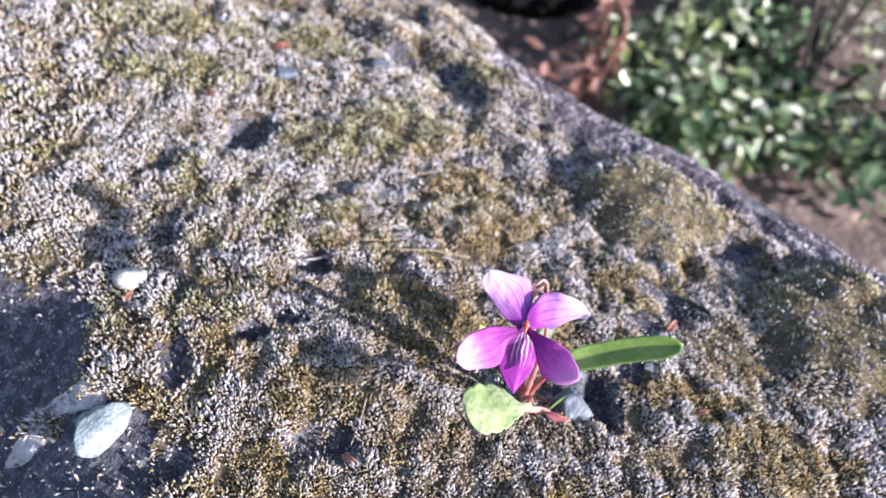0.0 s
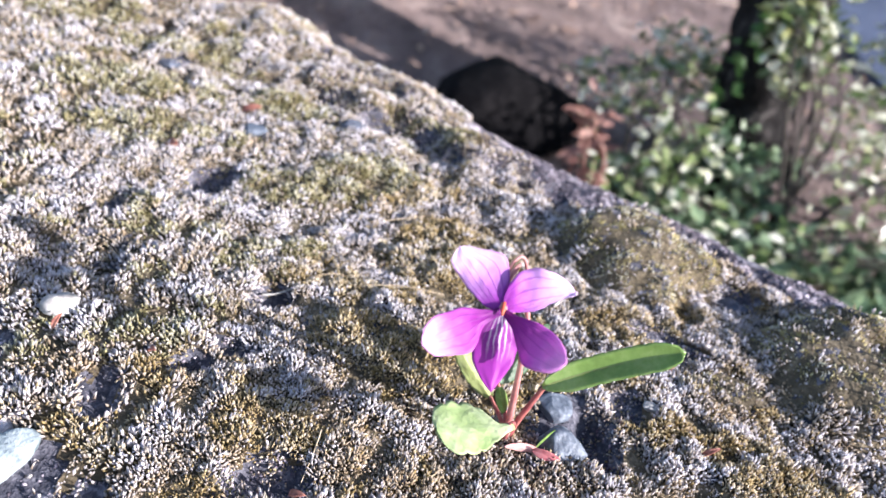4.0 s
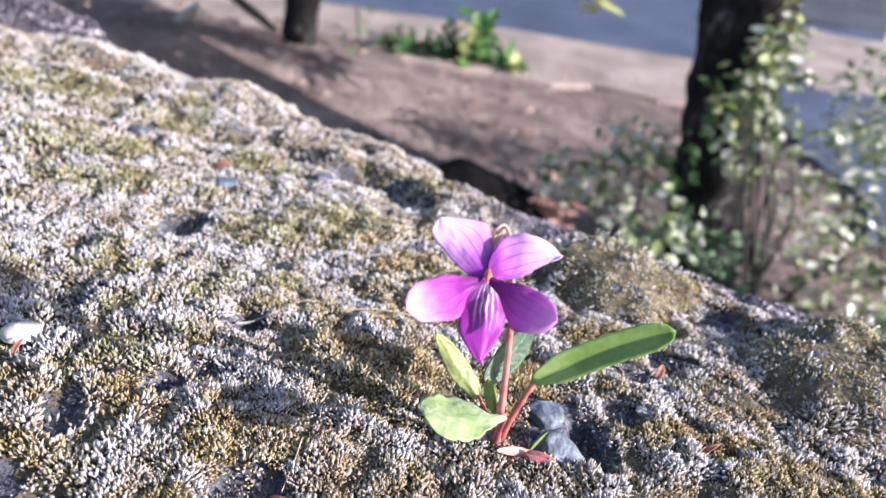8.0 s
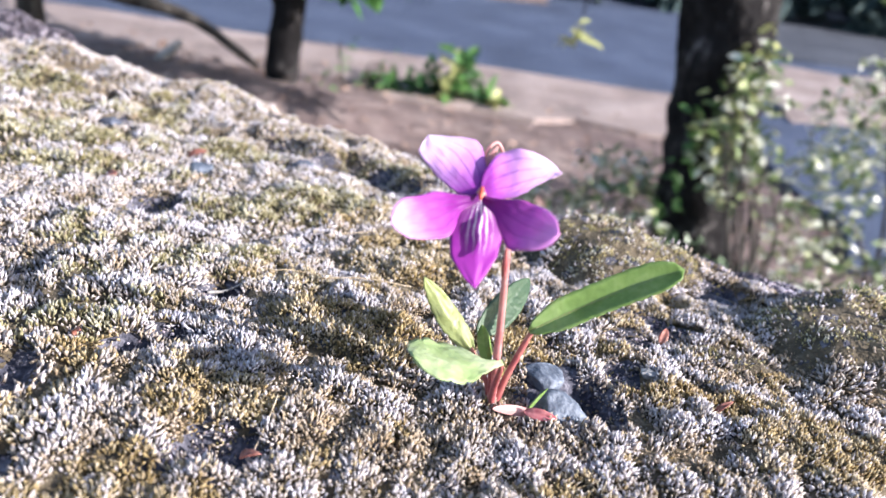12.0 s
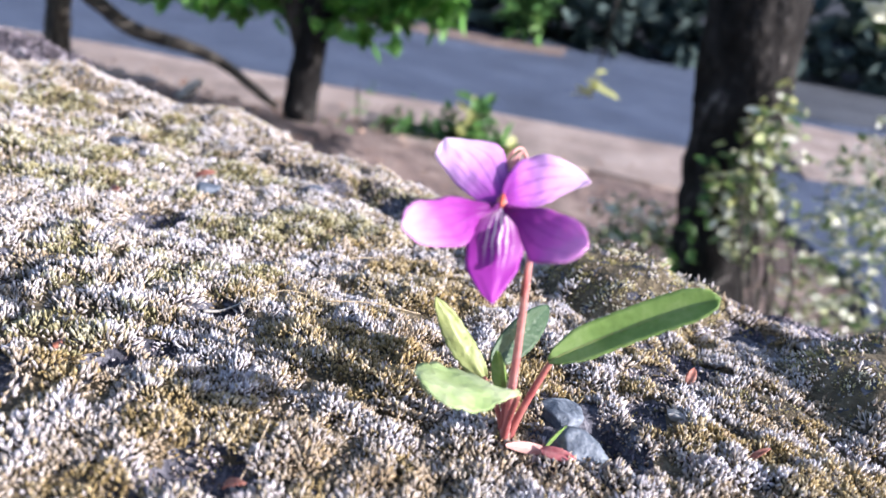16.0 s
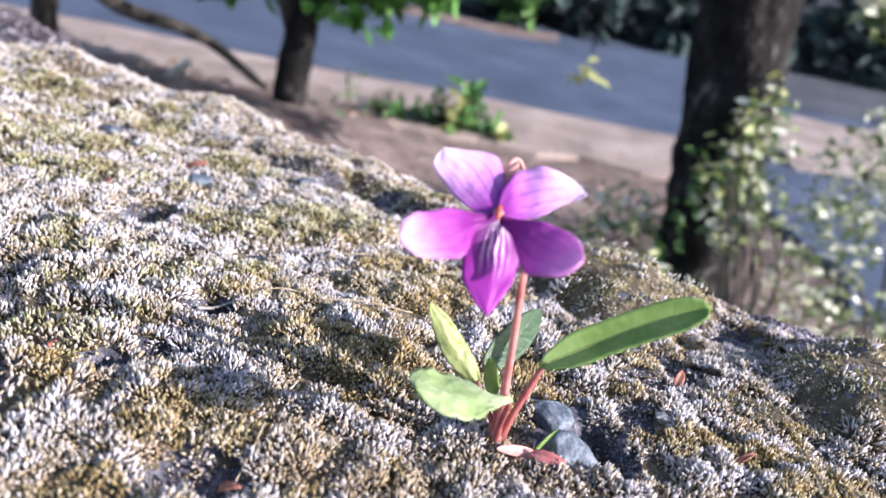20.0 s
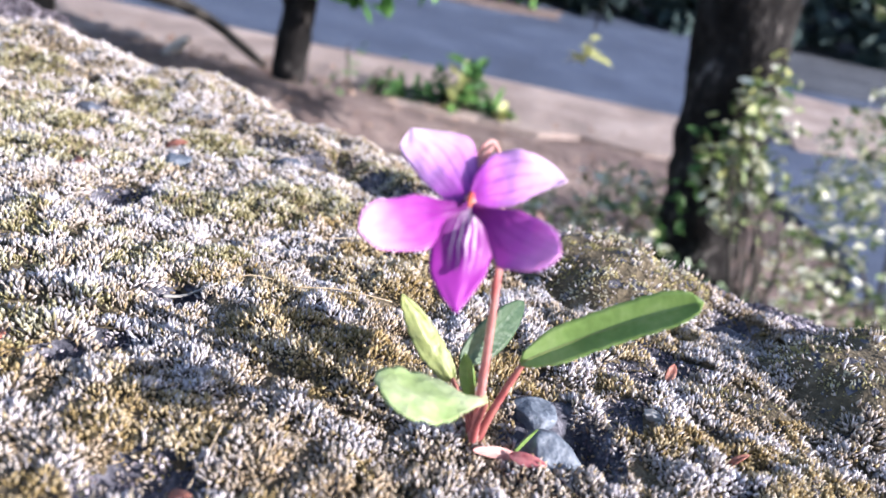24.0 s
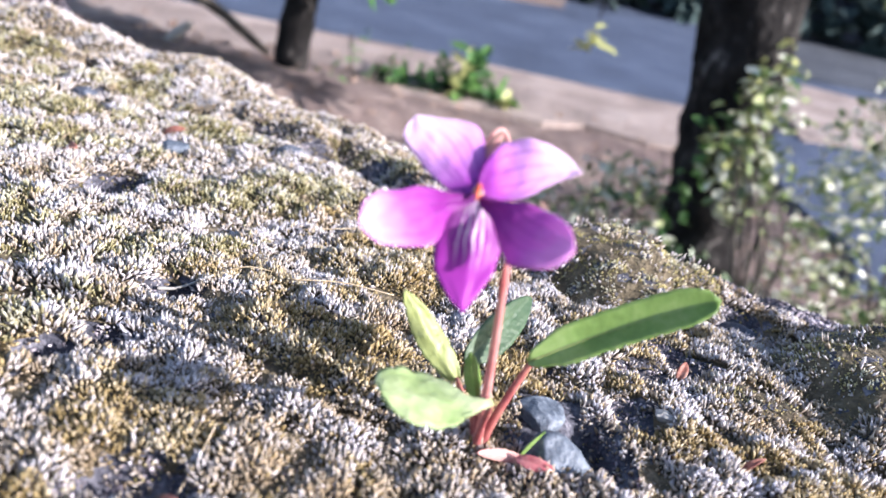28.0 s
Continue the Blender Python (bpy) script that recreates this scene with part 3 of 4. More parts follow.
def sow(x0, x1, y0, y1, gap, big, near):
    """Shoots on a jittered grid."""
    nxs, nys = int((x1 - x0) / gap), int((y1 - y0) / gap)
    for j in range(nys):
        for i in range(nxs):
            x, y = x0 + (i + rng.random()) * gap, y0 + (j + rng.random()) * gap
            e = (y - edge_y(x)) * 0.88
            if e > 0.9 and not (x < -14 and y > 18 and lobe(x, y) < 1.15) or (abs(x - 0.72) < 0.36 and -0.45 < y < 0.78):
                continue
            if any(abs(x - a) < c and abs(y - b) < c for a, b, c in CLEAR):
                continue
            kind = moss_kind(x, y)
            r = rng.random()
            if kind == "bare" and r < 0.80 or kind == "edge" and r < 0.45 or kind == "dark" and r < 0.05:
                continue
            grit = kind == "bare" and r < 0.97 or kind == "dark" and r < 0.62
            if kind == "thin" and r < 0.35:
                continue
            if kind == "rim":
                if r < 0.2:
                    continue
                kind = "edge" if r < 0.5 else "silver"
            bare = kind in ("bare", "edge")
            if kind == "edge" or grit:
                kind = "grain"
            if kind in ("bare", "thin"):
                kind = "silver"
            elif kind == "dark":
                kind = "olive"
            if kind == "silver" and r > 0.93 and not bare:
                kind = "gold"
            elif kind == "gold" and r > 0.84:
                kind = "silver"
            elif kind == "olive" and r > 0.92:
                kind = "silver"
            if kind == "gold" and x + 0.5 * (4 - y) < -3.2 + 1.6 * noise.noise(Vector((x * 0.5, y * 0.5, 61))):
                kind = "green"
            low = noise.noise(Vector((x * 2.1, y * 2.1, 1))) + 0.5 * noise.noise(Vector((x * 5.2, y * 5.2, 6)))
            if kind in ("silver", "gold", "green") and low < -0.38 and rng.random() < 0.6:
                continue
            away, tx, ty, tuft_tone = tuft_at(x, y, 0.24)
            if away > 0.85 and kind in ("silver", "gold", "green") and rng.random() < 0.55:
                continue
            # cushions, with creases between them
            far, cx, cy, _ = tuft_at(x + 0.25 * noise.noise(Vector((x, y, 71))), y + 0.25 * noise.noise(Vector((x, y, 73))), 0.85)
            if far > 0.98 and kind != "grain" and rng.random() < 0.5:
                continue
            z = top(x, y)
            nrm = Vector((z - top(x + 0.15, y), z - top(x, y + 0.15), 0.15)).normalized()
            if kind in ("silver", "gold", "green"):
                nrm = (nrm + Vector((tx, ty, 0)) * 0.5 + Vector((cx, cy, 0)) * 0.3).normalized()
                z += 0.10 * (1 - min(far, 1.1) ** 2) + 0.06 * (1 - min(away, 1.1) ** 2)
            tuft = 0.85 + 0.45 * low + 0.35 * noise.noise(Vector((x * 3.1, y * 3.1, 9)))
            size = {"silver": (0.155, 0.041), "gold": (0.145, 0.036), "green": (0.145, 0.036), "olive": (0.10, 0.037), "grain": (0.06, 0.085)}[kind]
            k = (0.5 if grit else big) * rng.uniform(0.55, 1.35)
            # tone also drops in creases, tuft edges and low spots: painted shade
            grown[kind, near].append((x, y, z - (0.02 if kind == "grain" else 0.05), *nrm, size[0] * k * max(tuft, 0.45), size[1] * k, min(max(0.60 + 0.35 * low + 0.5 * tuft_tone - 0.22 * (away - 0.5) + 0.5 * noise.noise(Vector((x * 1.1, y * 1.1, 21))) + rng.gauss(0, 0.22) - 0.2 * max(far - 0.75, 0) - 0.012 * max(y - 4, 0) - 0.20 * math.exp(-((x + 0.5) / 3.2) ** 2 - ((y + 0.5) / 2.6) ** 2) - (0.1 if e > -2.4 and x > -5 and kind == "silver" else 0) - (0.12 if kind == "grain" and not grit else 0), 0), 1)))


sow(-4.6, 4.6, -3.6, 4.2, 0.027, 0.70, False)
sow(-9.5, -4.6, -3.8, 6.0, 0.036, 0.82, False)
sow(4.6, 9.0, -3.0, 6.0, 0.036, 0.82, False)
sow(-4.6, 4.6, 4.2, 13.2, 0.037, 0.84, False)
sow(-9.5, -4.6, 6.0, 16.6, 0.046, 0.98, False)
sow(-19.5, -9.5, -1.0, 18.4, 0.060, 1.15, False)
sow(-25.5, -15.2, 18.4, 24.5, 0.085, 1.6, False)
LOOKS = {"silver": ("silver_moss", SILVER, "silvery white tufts of moss covering the boulder"), "gold": ("golden_moss", GOLD, "golden moss shoots on the boulder"), "green": ("green_moss", GREEN, "yellowish green moss shoots on the boulder"),
         "olive": ("olive_moss", OLIVE, "fine dark olive cushions of moss on the boulder"), "grain": ("grey_lichen", GRAINS, "grainy purplish grey lichen on the boulder's edge")}
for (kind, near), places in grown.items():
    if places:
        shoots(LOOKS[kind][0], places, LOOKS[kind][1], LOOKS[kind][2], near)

# the felt of old moss between the shoots
cols, rows_y = np.arange(-19.4, 9.2, 0.2), np.arange(-4.4, 18.4, 0.2)
index, verts, faces = {}, [], []
for j, y in enumerate(rows_y[:-1]):
    for i, x in enumerate(cols[:-1]):
        if (y - edge_y(x)) > -0.2 or (abs(x - 0.7) < 0.7 and -0.8 < y < 1.0) or moss_kind(x + 0.1, y + 0.1) in ("bare", "edge", "dark", "rim"):
            continue
        quad = []
        for a, b in ((i, j), (i + 1, j), (i + 1, j + 1), (i, j + 1)):
            if (a, b) not in index:
                index[a, b] = len(verts)
                px, py = cols[a], rows_y[b]
                verts.append((px * CM, py * CM, (top(px, py) + 0.012) * CM))
            quad.append(index[a, b])
        faces.append(quad)
tagged(mesh_object("moss_felt", verts, faces, MAT), "brownish felt of old moss between the shoots", "moss", kind="stuff")


# ---- the violet ----
def blade(bm, base, tip, side, width, fold=0.25, bend=0.0, profile="oval", cup=0.0, rows=26, cols=10, serrate=0.0, thick=0.018, ripple=0.0, seed=0.0, wide_tip=False, arch=0.0):
    """A leaf or petal from base to tip (cm): side is the way across it, fold lifts both halves about the midrib. Its map holds u along and v across."""
    base, tip, side = Vector(base), Vector(tip), Vector(side)
    d = tip - base
    length = d.length
    d.normalize()
    side = (side - d * side.dot(d)).normalized()
    up = d.cross(side).normalized()
    uv = bm.loops.layers.uv.verify()
    grid = []
    for r in range(rows + 1):
        u = r / rows
        if profile == "oval":
            w = math.sin(math.pi * u ** (1.4 if wide_tip else 0.8)) ** (0.72 if wide_tip else 0.62) if 0 < u < 1 else 0.0
        elif profile == "long":
            w = min(1, (u * 3.4) ** 0.6 + 0.16) * math.sqrt(max(0.0, 1 - max(0.0, (u - 0.76) / 0.24) ** 2))
        elif profile == "broad":
            w = (0.5 + 0.5 * math.sin(math.pi * 0.5 * min(1, u / 0.62))) * (max(0, 1 - max(0, (u - 0.6) / 0.4) ** 2.4)) ** 0.5
        elif profile == "petal":
            w = (0.18 + 0.82 * math.sin(math.pi * 0.5 * min(1, u / 0.66)) ** 1.3) * (max(0, 1 - max(0, (u - 0.62) / 0.38) ** 2.2)) ** 0.5
        else:
            w = (0.22 + 0.78 * math.sin(math.pi * 0.5 * min(1, u / 0.48)) ** 1.2) * (max(0, 1 - max(0, (u - 0.42) / 0.58) ** 1.7)) ** 0.8
        if serrate:
            w *= 1 - serrate * (1 - abs(math.sin(u * 24 + seed))) ** 2
        row = []
        for c in range(cols + 1):
            v = 2 * c / cols - 1
            p = base + d * (length * u) + side * (v * w * width / 2)
            p += up * (fold * abs(v) * w * width / 2 + bend * 4 * u * (1 - u) + cup * (v * v) * w * width)
            p += side * arch * 4 * u * (1 - u)
            p += up * ripple * (noise.noise(Vector((u * 4 + seed, v * 1.5, seed))) + 0.7 * abs(v) * math.sin(u * 11 + seed + v))
            row.append((bm.verts.new(p), u, (v * (1 if u < 0.55 else min(1, w + 0.12)) + 1) / 2))
        grid.append(row)
    for a, b in zip(grid, grid[1:]):
        for c in range(cols):
            f = bm.faces.new((a[c][0], a[c + 1][0], b[c + 1][0], b[c][0]))
            for lp, q in zip(f.loops, (a[c], a[c + 1], b[c + 1], b[c])):
                lp[uv].uv = (q[1], q[2])
    bmesh.ops.remove_doubles(bm, verts=bm.verts, dist=1e-4)
    bm.normal_update()
    # a second skin makes it thick
    if thick:
        bmesh.ops.solidify(bm, geom=bm.faces[:], thickness=thick)
    return bm


violet = tagged(thing("violet", (-0.1, -0.25, -0.05)), "small purple wild violet in bloom, growing from mossy rock", "flower")
part("flower_stalk", tube(bmesh.new(), [(-0.10, -0.27, -0.15), (-0.13, -0.36, 0.5), (-0.20, -0.52, 1.3), (-0.28, -0.68, 2.1), (-0.33, -0.70, 2.6), (-0.44, -0.52, 3.02), (-0.50, -0.42, 3.26), (-0.58, -0.42, 3.36), (-0.67, -0.5, 3.27), (-0.68, -0.58, 3.05)],
     [0.06, 0.052, 0.042, 0.035, 0.031, 0.026, 0.020, 0.018, 0.019, 0.026], 12), STEM_PALE, violet, "thin pinkish flower stalk, hooked at the top")
part("stalk_bract", tube(bmesh.new(), [(-0.30, -0.74, 2.05), (-0.31, -0.78, 2.2), (-0.33, -0.79, 2.4)], [0.02, 0.035, 0.006], 8), STEM, violet, "small red bract on the stalk")
flower = part("flower", tube(bmesh.new(), [(-0.64, -0.58, 3.02), (-0.66, -0.74, 3.0), (-0.68, -0.9, 2.97)], [0.04, 0.07, 0.05], 12), STEM_PALE, violet, "violet-purple five-petalled blossom")
C = Vector((-0.68, -0.92, 2.98))
FACE = Vector((0.05, -0.82, 0.55))


def petal(base, tip, face, before, after, bend=0.03, fold=0.05, curl=0.0, ripple=0.012, seed=0.0, rows=36, cols=14, notch=0.0):
    """A petal from base to tip (cm), facing face; before and after: shares of the length by which its two halves reach out, as rows of (u, width)."""
    bm = bmesh.new()
    base, tip = Vector(base), Vector(tip)
    d = tip - base
    length = d.length
    d.normalize()
    side = d.cross(Vector(face)).normalized()
    up = d.cross(side).normalized()
    uv = bm.loops.layers.uv.verify()

    def reach(rows_w, u):
        us, ws = [q[0] for q in rows_w], [q[1] for q in rows_w]
        return float(np.mean([np.interp(min(max(u + k, 0), 1), us, ws) for k in (-0.05, -0.025, 0, 0.025, 0.05)])) * (1 if u < 0.9 else math.sqrt(max(0, 1 - ((u - 0.9) / 0.1) ** 2)))

    grid = []
    for r in range(rows + 1):
        u = r / rows
        row = []
        for c in range(cols + 1):
            v = 2 * c / cols - 1
            w = (reach(after, u) if v > 0 else reach(before, u)) * length
            w *= 1 - notch * (1 - abs(math.sin(u * 16 + seed))) ** 2
            q = base + d * (length * u) + side * (v * w)
            q += up * (bend * 4 * u * (1 - u) + fold * abs(v) * w + curl * u ** 4 * length)
            edge = abs(v) ** 2 * min(1, u * 2)
            q += up * ripple * (noise.noise(Vector((u * 4 + seed, v * 1.5, seed))) + 1.2 * edge * math.sin(u * 12 + seed * 2 + v) + 0.5 * noise.noise(Vector((u * 9, v * 5, seed))))
            q += side * (v * 0.35 * ripple * edge * noise.noise(Vector((u * 14, v * 2, seed + 5))))
            row.append((bm.verts.new(q), u, (v + 1) / 2))
        grid.append(row)
    for a, b in zip(grid, grid[1:]):
        for c in range(cols):
            f = bm.faces.new((a[c][0], a[c + 1][0], b[c + 1][0], b[c][0]))
            for lp, q in zip(f.loops, (a[c], a[c + 1], b[c + 1], b[c])):
                lp[uv].uv = (q[1], q[2])
    bmesh.ops.remove_doubles(bm, verts=bm.verts, dist=1e-4)
    bm.normal_update()
    bmesh.ops.solidify(bm, geom=bm.faces[:], thickness=0.012)
    return bm


part("petal", petal(C, (-1.27, -0.47, 3.38), FACE, [(0, 0.05), (0.17, 0.17), (0.5, 0.225), (0.85, 0.23), (0.95, 0.2), (1, 0.1)], [(0, 0.05), (0.26, 0.29), (0.45, 0.40), (0.56, 0.43), (0.66, 0.38), (0.83, 0.2), (1, 0.06)], 0.05, 0.1, 0.06, 0.018, 1), PETAL_UP, flower)
part("petal", petal(C + Vector((0.02, 0.02, 0.01)), (0.06, -0.76, 3.28), FACE, [(0, 0.1), (0.07, 0.27), (0.31, 0.45), (0.58, 0.45), (0.82, 0.30), (1, 0.1)], [(0, 0.05), (0.16, 0.10), (0.36, 0.14), (0.7, 0.06), (1, 0.02)], 0.05, 0.08, 0.05, 0.018, 2), PETAL_UP, flower)
part("petal", petal(C + Vector((-0.02, -0.01, -0.02)), (-1.45, -1.53, 2.87), (0.05, -0.64, 0.75), [(0, 0.04), (0.2, 0.055), (0.28, 0.10), (0.37, 0.20), (0.52, 0.30), (0.8, 0.21), (0.95, 0.16), (1, 0.1)], [(0, 0.04), (0.13, 0.075), (0.43, 0.22), (0.75, 0.235), (0.94, 0.15), (1, 0.08)], 0.03, 0.0, 0.03, 0.018, 3), PETAL_SIDE, flower)
part("petal", petal(C + Vector((0.02, -0.01, -0.02)), (0.01, -1.52, 2.98), (-0.38, -0.73, 0.56), [(0, 0.04), (0.17, 0.075), (0.43, 0.17), (0.73, 0.19), (0.93, 0.12), (1, 0.06)], [(0, 0.04), (0.21, 0.09), (0.4, 0.27), (0.55, 0.37), (0.8, 0.28), (0.95, 0.18), (1, 0.1)], 0.03, 0.0, 0.03, 0.018, 4), PETAL_SHADE, flower, "magenta side petal with backlight tuned into its colour")
part("petal", petal(C + Vector((0, -0.02, -0.03)), (-0.62, -1.48, 2.29), (0.1, -0.75, 0.65), [(0, 0.08), (0.14, 0.25), (0.36, 0.30), (0.62, 0.24), (0.86, 0.10), (1, 0.01)], [(0, 0.08), (0.15, 0.21), (0.39, 0.31), (0.64, 0.30), (0.86, 0.16), (1, 0.02)], 0.03, 0.18, 0.0, 0.012, 5), PETAL_LOW, flower, "lower petal with a whitish throat and dark purple veins")
part("sepal", blade(bmesh.new(), (-0.66, -0.60, 3.1), (-0.56, -0.52, 3.36), (0.6, 0.3, -0.1), 0.08, 0.3, 0.02, "oval", rows=12, cols=6, thick=0.012), BRACT, flower, "pinkish sepal behind the petals")
part("sepal", blade(bmesh.new(), (-0.66, -0.62, 3.02), (-0.52, -0.95, 2.72), (0.6, 0.3, 0.1), 0.1, 0.3, 0.02, "oval", rows=12, cols=6, thick=0.012), STEM_PALE, flower, "pinkish sepal behind the petals")
part("anther", tube(bmesh.new(), [(-0.675, -0.86, 3.04), (-0.68, -0.95, 3.02), (-0.68, -1.0, 2.98)], [0.02, 0.028, 0.012], 10), ORANGE, flower, "tiny orange tip in the throat")


def leaf(base, tip, side, width, stalk, mat, label, stalk_mat, radius=0.04, **shape):
    blade_ob = part("leaf", blade(bmesh.new(), base, tip, side, width, **shape), mat, violet, label)
    part("petiole", tube(bmesh.new(), stalk, [radius * 1.25, radius, radius * 0.9, radius * 0.7][:max(2, len(stalk))], 10), stalk_mat, blade_ob)
    return blade_ob


long_leaf = leaf((0.20, -0.13, 1.02), (1.79, -0.02, 2.05), (-0.2, 0.30, 0.26), 0.39, [(-0.06, -0.24, -0.1), (0.02, -0.22, 0.35), (0.16, -0.16, 0.82), (0.23, -0.135, 1.03)], LEAF, "long toothed green leaf held up at a slant", STEM, 0.042, fold=0.55, bend=-0.06, profile="long", serrate=0.05, seed=0.3, arch=0.05)
round_leaf = part("leaf", petal((-0.16, -0.93, 1.12), (-1.10, -1.44, 1.39), (0.05, 0.05, 1.0), [(0, 0.035), (0.2, 0.13), (0.5, 0.28), (0.8, 0.31), (0.95, 0.27), (1, 0.2)], [(0, 0.035), (0.2, 0.07), (0.26, 0.30), (0.40, 0.44), (0.68, 0.44), (0.9, 0.34), (1, 0.2)], 0.04, 0.08, 0.0, 0.02, 1.0, 48, 16, 0.12), LEAF_PALE, violet, "pale green rounded leaf lying near the moss")
part("petiole", tube(bmesh.new(), [(-0.1, -0.28, -0.1), (-0.12, -0.46, 0.4), (-0.13, -0.73, 0.9), (-0.22, -0.95, 1.13)], [0.044, 0.035, 0.032, 0.024], 10), STEM, round_leaf)
leaf((-0.42, -0.26, 0.72), (-1.10, -0.04, 1.50), (0.5, 0.4, 0.35), 0.30, [(-0.12, -0.26, -0.1), (-0.18, -0.27, 0.25), (-0.3, -0.27, 0.5), (-0.45, -0.25, 0.76)], LEAF_YOUNG, "narrow yellowish green leaf standing up", STEM, 0.032, fold=0.4, bend=0.05, profile="oval", serrate=0.13, seed=2.0, ripple=0.03)
leaf((-0.40, -0.02, 0.80), (0.24, 1.00, 1.09), (-0.55, 0.3, 0.75), 0.40, [(-0.08, -0.22, -0.1), (-0.14, -0.18, 0.3), (-0.28, -0.1, 0.6), (-0.38, 0.0, 0.82)], LEAF_BLUE, "dark bluish green leaf behind the stalk", STEM, 0.03, fold=0.25, bend=0.04, profile="oval", serrate=0.04, seed=3.0)
leaf((-0.22, -0.40, 0.62), (-0.40, -0.52, 1.27), (0.9, 0.2, 0.2), 0.16, [(-0.1, -0.28, -0.1), (-0.14, -0.32, 0.2), (-0.18, -0.36, 0.45), (-0.22, -0.40, 0.66)], LEAF, "young folded green leaf beside the stalk", STEM, 0.03, fold=0.7, bend=0.03, profile="oval", seed=4.0)


def teeth(points, radius, parent):
    """Tiny pale gland tips along a leaf's margin."""
    bm = bmesh.new()
    for p in points:
        m = Matrix.Translation(p)
        bmesh.ops.create_icosphere(bm, subdivisions=1, radius=radius, matrix=m)
    return tagged(part("leaf_teeth", bm, QUARTZ, parent, "tiny pale teeth along the margin"), kind="stuff")


d = (Vector((1.79, -0.02, 2.05)) - Vector((0.20, -0.13, 1.02)))
across = Vector((-0.2, 0.30, 0.26))
across = (across - d.normalized() * across.dot(d.normalized())).normalized()
rise = d.normalized().cross(across)
margin = []
for u in (0.06, 0.14, 0.22, 0.31, 0.40, 0.49, 0.58, 0.67, 0.76, 0.85, 0.93):
    w = min(1, (u * 3.4) ** 0.6 + 0.16) * math.sqrt(1 - max(0.0, (u - 0.76) / 0.24) ** 2) * 0.195 * 1.0
    mid = Vector((0.20, -0.13, 1.02)) + d * u + across * 0.05 * 4 * u * (1 - u) + rise * (0.55 * w - 0.06 * 4 * u * (1 - u))
    margin += [mid + across * w, mid - across * w]
teeth(margin, 0.017, long_leaf)
# the midrib
rib = [Vector((0.20, -0.13, 1.02)) + d * u + across * 0.05 * 4 * u * (1 - u) - rise * (0.06 * 4 * u * (1 - u) - 0.012) for u in (0.02, 0.2, 0.4, 0.6, 0.8, 0.95)]
part("midrib", tube(bmesh.new(), rib, [0.016, 0.012, 0.006], 6), LEAF_YOUNG, long_leaf, "pale green midrib")
part("bract", blade(bmesh.new(), (0.38, -0.47, 0.10), (-0.11, -0.57, 0.17), (0.1, 0.4, 0.8), 0.13, 0.2, 0.03, "oval", thick=0.015), BRACT, violet, "pink dried leaf scrap at the foot")
part("bract", blade(bmesh.new(), (0.28, -0.50, 0.14), (0.66, -0.58, 0.16), (0.1, 0.5, 0.7), 0.14, 0.3, 0.03, "oval", thick=0.015), BRACT_RED, violet, "small red leaf at the foot")
part("leaf", blade(bmesh.new(), (0.33, -0.43, 0.06), (0.56, -0.22, 0.30), (0.6, 0.5, -0.5), 0.07, 0.4, 0.0, "oval", thick=0.012), LEAF, violet, "tiny green seedling leaf")


# ---- stones and scraps on the moss ----
def stone(name, at, size, mat, label, category="stone", turn=0.0, lumps=0.22, seed=1.0, cuts=5, sink=0.3, floor=None):
    """A faceted, worn pebble that lies sunk in the moss; at and size in cm."""
    bm = bmesh.new()
    bmesh.ops.create_icosphere(bm, subdivisions=4, radius=0.5)
    r = random.Random(int(seed * 100))
    planes = [(Vector((r.gauss(0, 1), r.gauss(0, 1), r.gauss(0, 1))).normalized(), r.uniform(0.26, 0.42)) for _ in range(cuts + 7)]
    for v in bm.verts:
        for nrm, far in planes:
            over = v.co.dot(nrm) - far
            if over > 0:
                v.co -= nrm * over * 0.96
        v.co += v.co.normalized() * lumps * 0.12 * noise.noise(v.co * 5 + Vector((seed, 0, 0)))
        v.co = Vector((v.co.x * size[0], v.co.y * size[1], v.co.z * size[2])) * CM
    me = bpy.data.meshes.new(name)
    bm.to_mesh(me)
    bm.free()
    me.materials.append(mat)
    me.polygons.foreach_set("use_smooth", [True] * len(me.polygons))
    ob = new(name, me)
    z = (height(at[0], at[1]) if floor is None else floor) + size[2] * (0.5 - sink)
    ob.matrix_world = pose(at[0] * CM, at[1] * CM, z * CM, 0, 0, turn)
    return tagged(ob, label, category, "loose stones on the boulder" if category in ("stone", "pebble") else "")


stone("stone", (0.60, 0.44), (0.66, 0.50, 0.38), STONE_BLUE, "dark blue-grey chip of stone beside the violet", turn=20, seed=1.2, sink=0.36)
stone("stone", (0.70, -0.28), (0.80, 0.68, 0.50), STONE_BLUE, "blue-grey speckled stone beside the violet", turn=-15, seed=2.7, sink=0.36)
stone("pebble", (-6.15, -2.2), (0.72, 0.98, 0.46), PEBBLE, "pale bluish white pebble lying on bare rock", "pebble", turn=-18, lumps=0.5, seed=3.3, cuts=3, sink=0.25)
stone("pebble", (-6.85, 0.47), (0.62, 0.46, 0.34), QUARTZ, "small angular white quartz pebble on moss", "pebble", turn=15, seed=4.1, cuts=7, sink=0.05)
stone("stone", (-6.20, 7.25), (0.62, 0.42, 0.30), STONE_BLUE, "flat bluish grey stone chip sunk in moss", turn=10, seed=5.0, sink=0.05)
stone("pebble", (-6.66, 7.0), (0.40, 0.14, 0.14), QUARTZ, "thin white splinter of stone on moss", "pebble", turn=8, seed=6.0, sink=-0.3)
stone("stone", (-4.18, 8.35), (0.66, 0.5, 0.42), STONE_DARK, "dark grey stone half sunk in moss", turn=30, seed=7.0, sink=0.2)
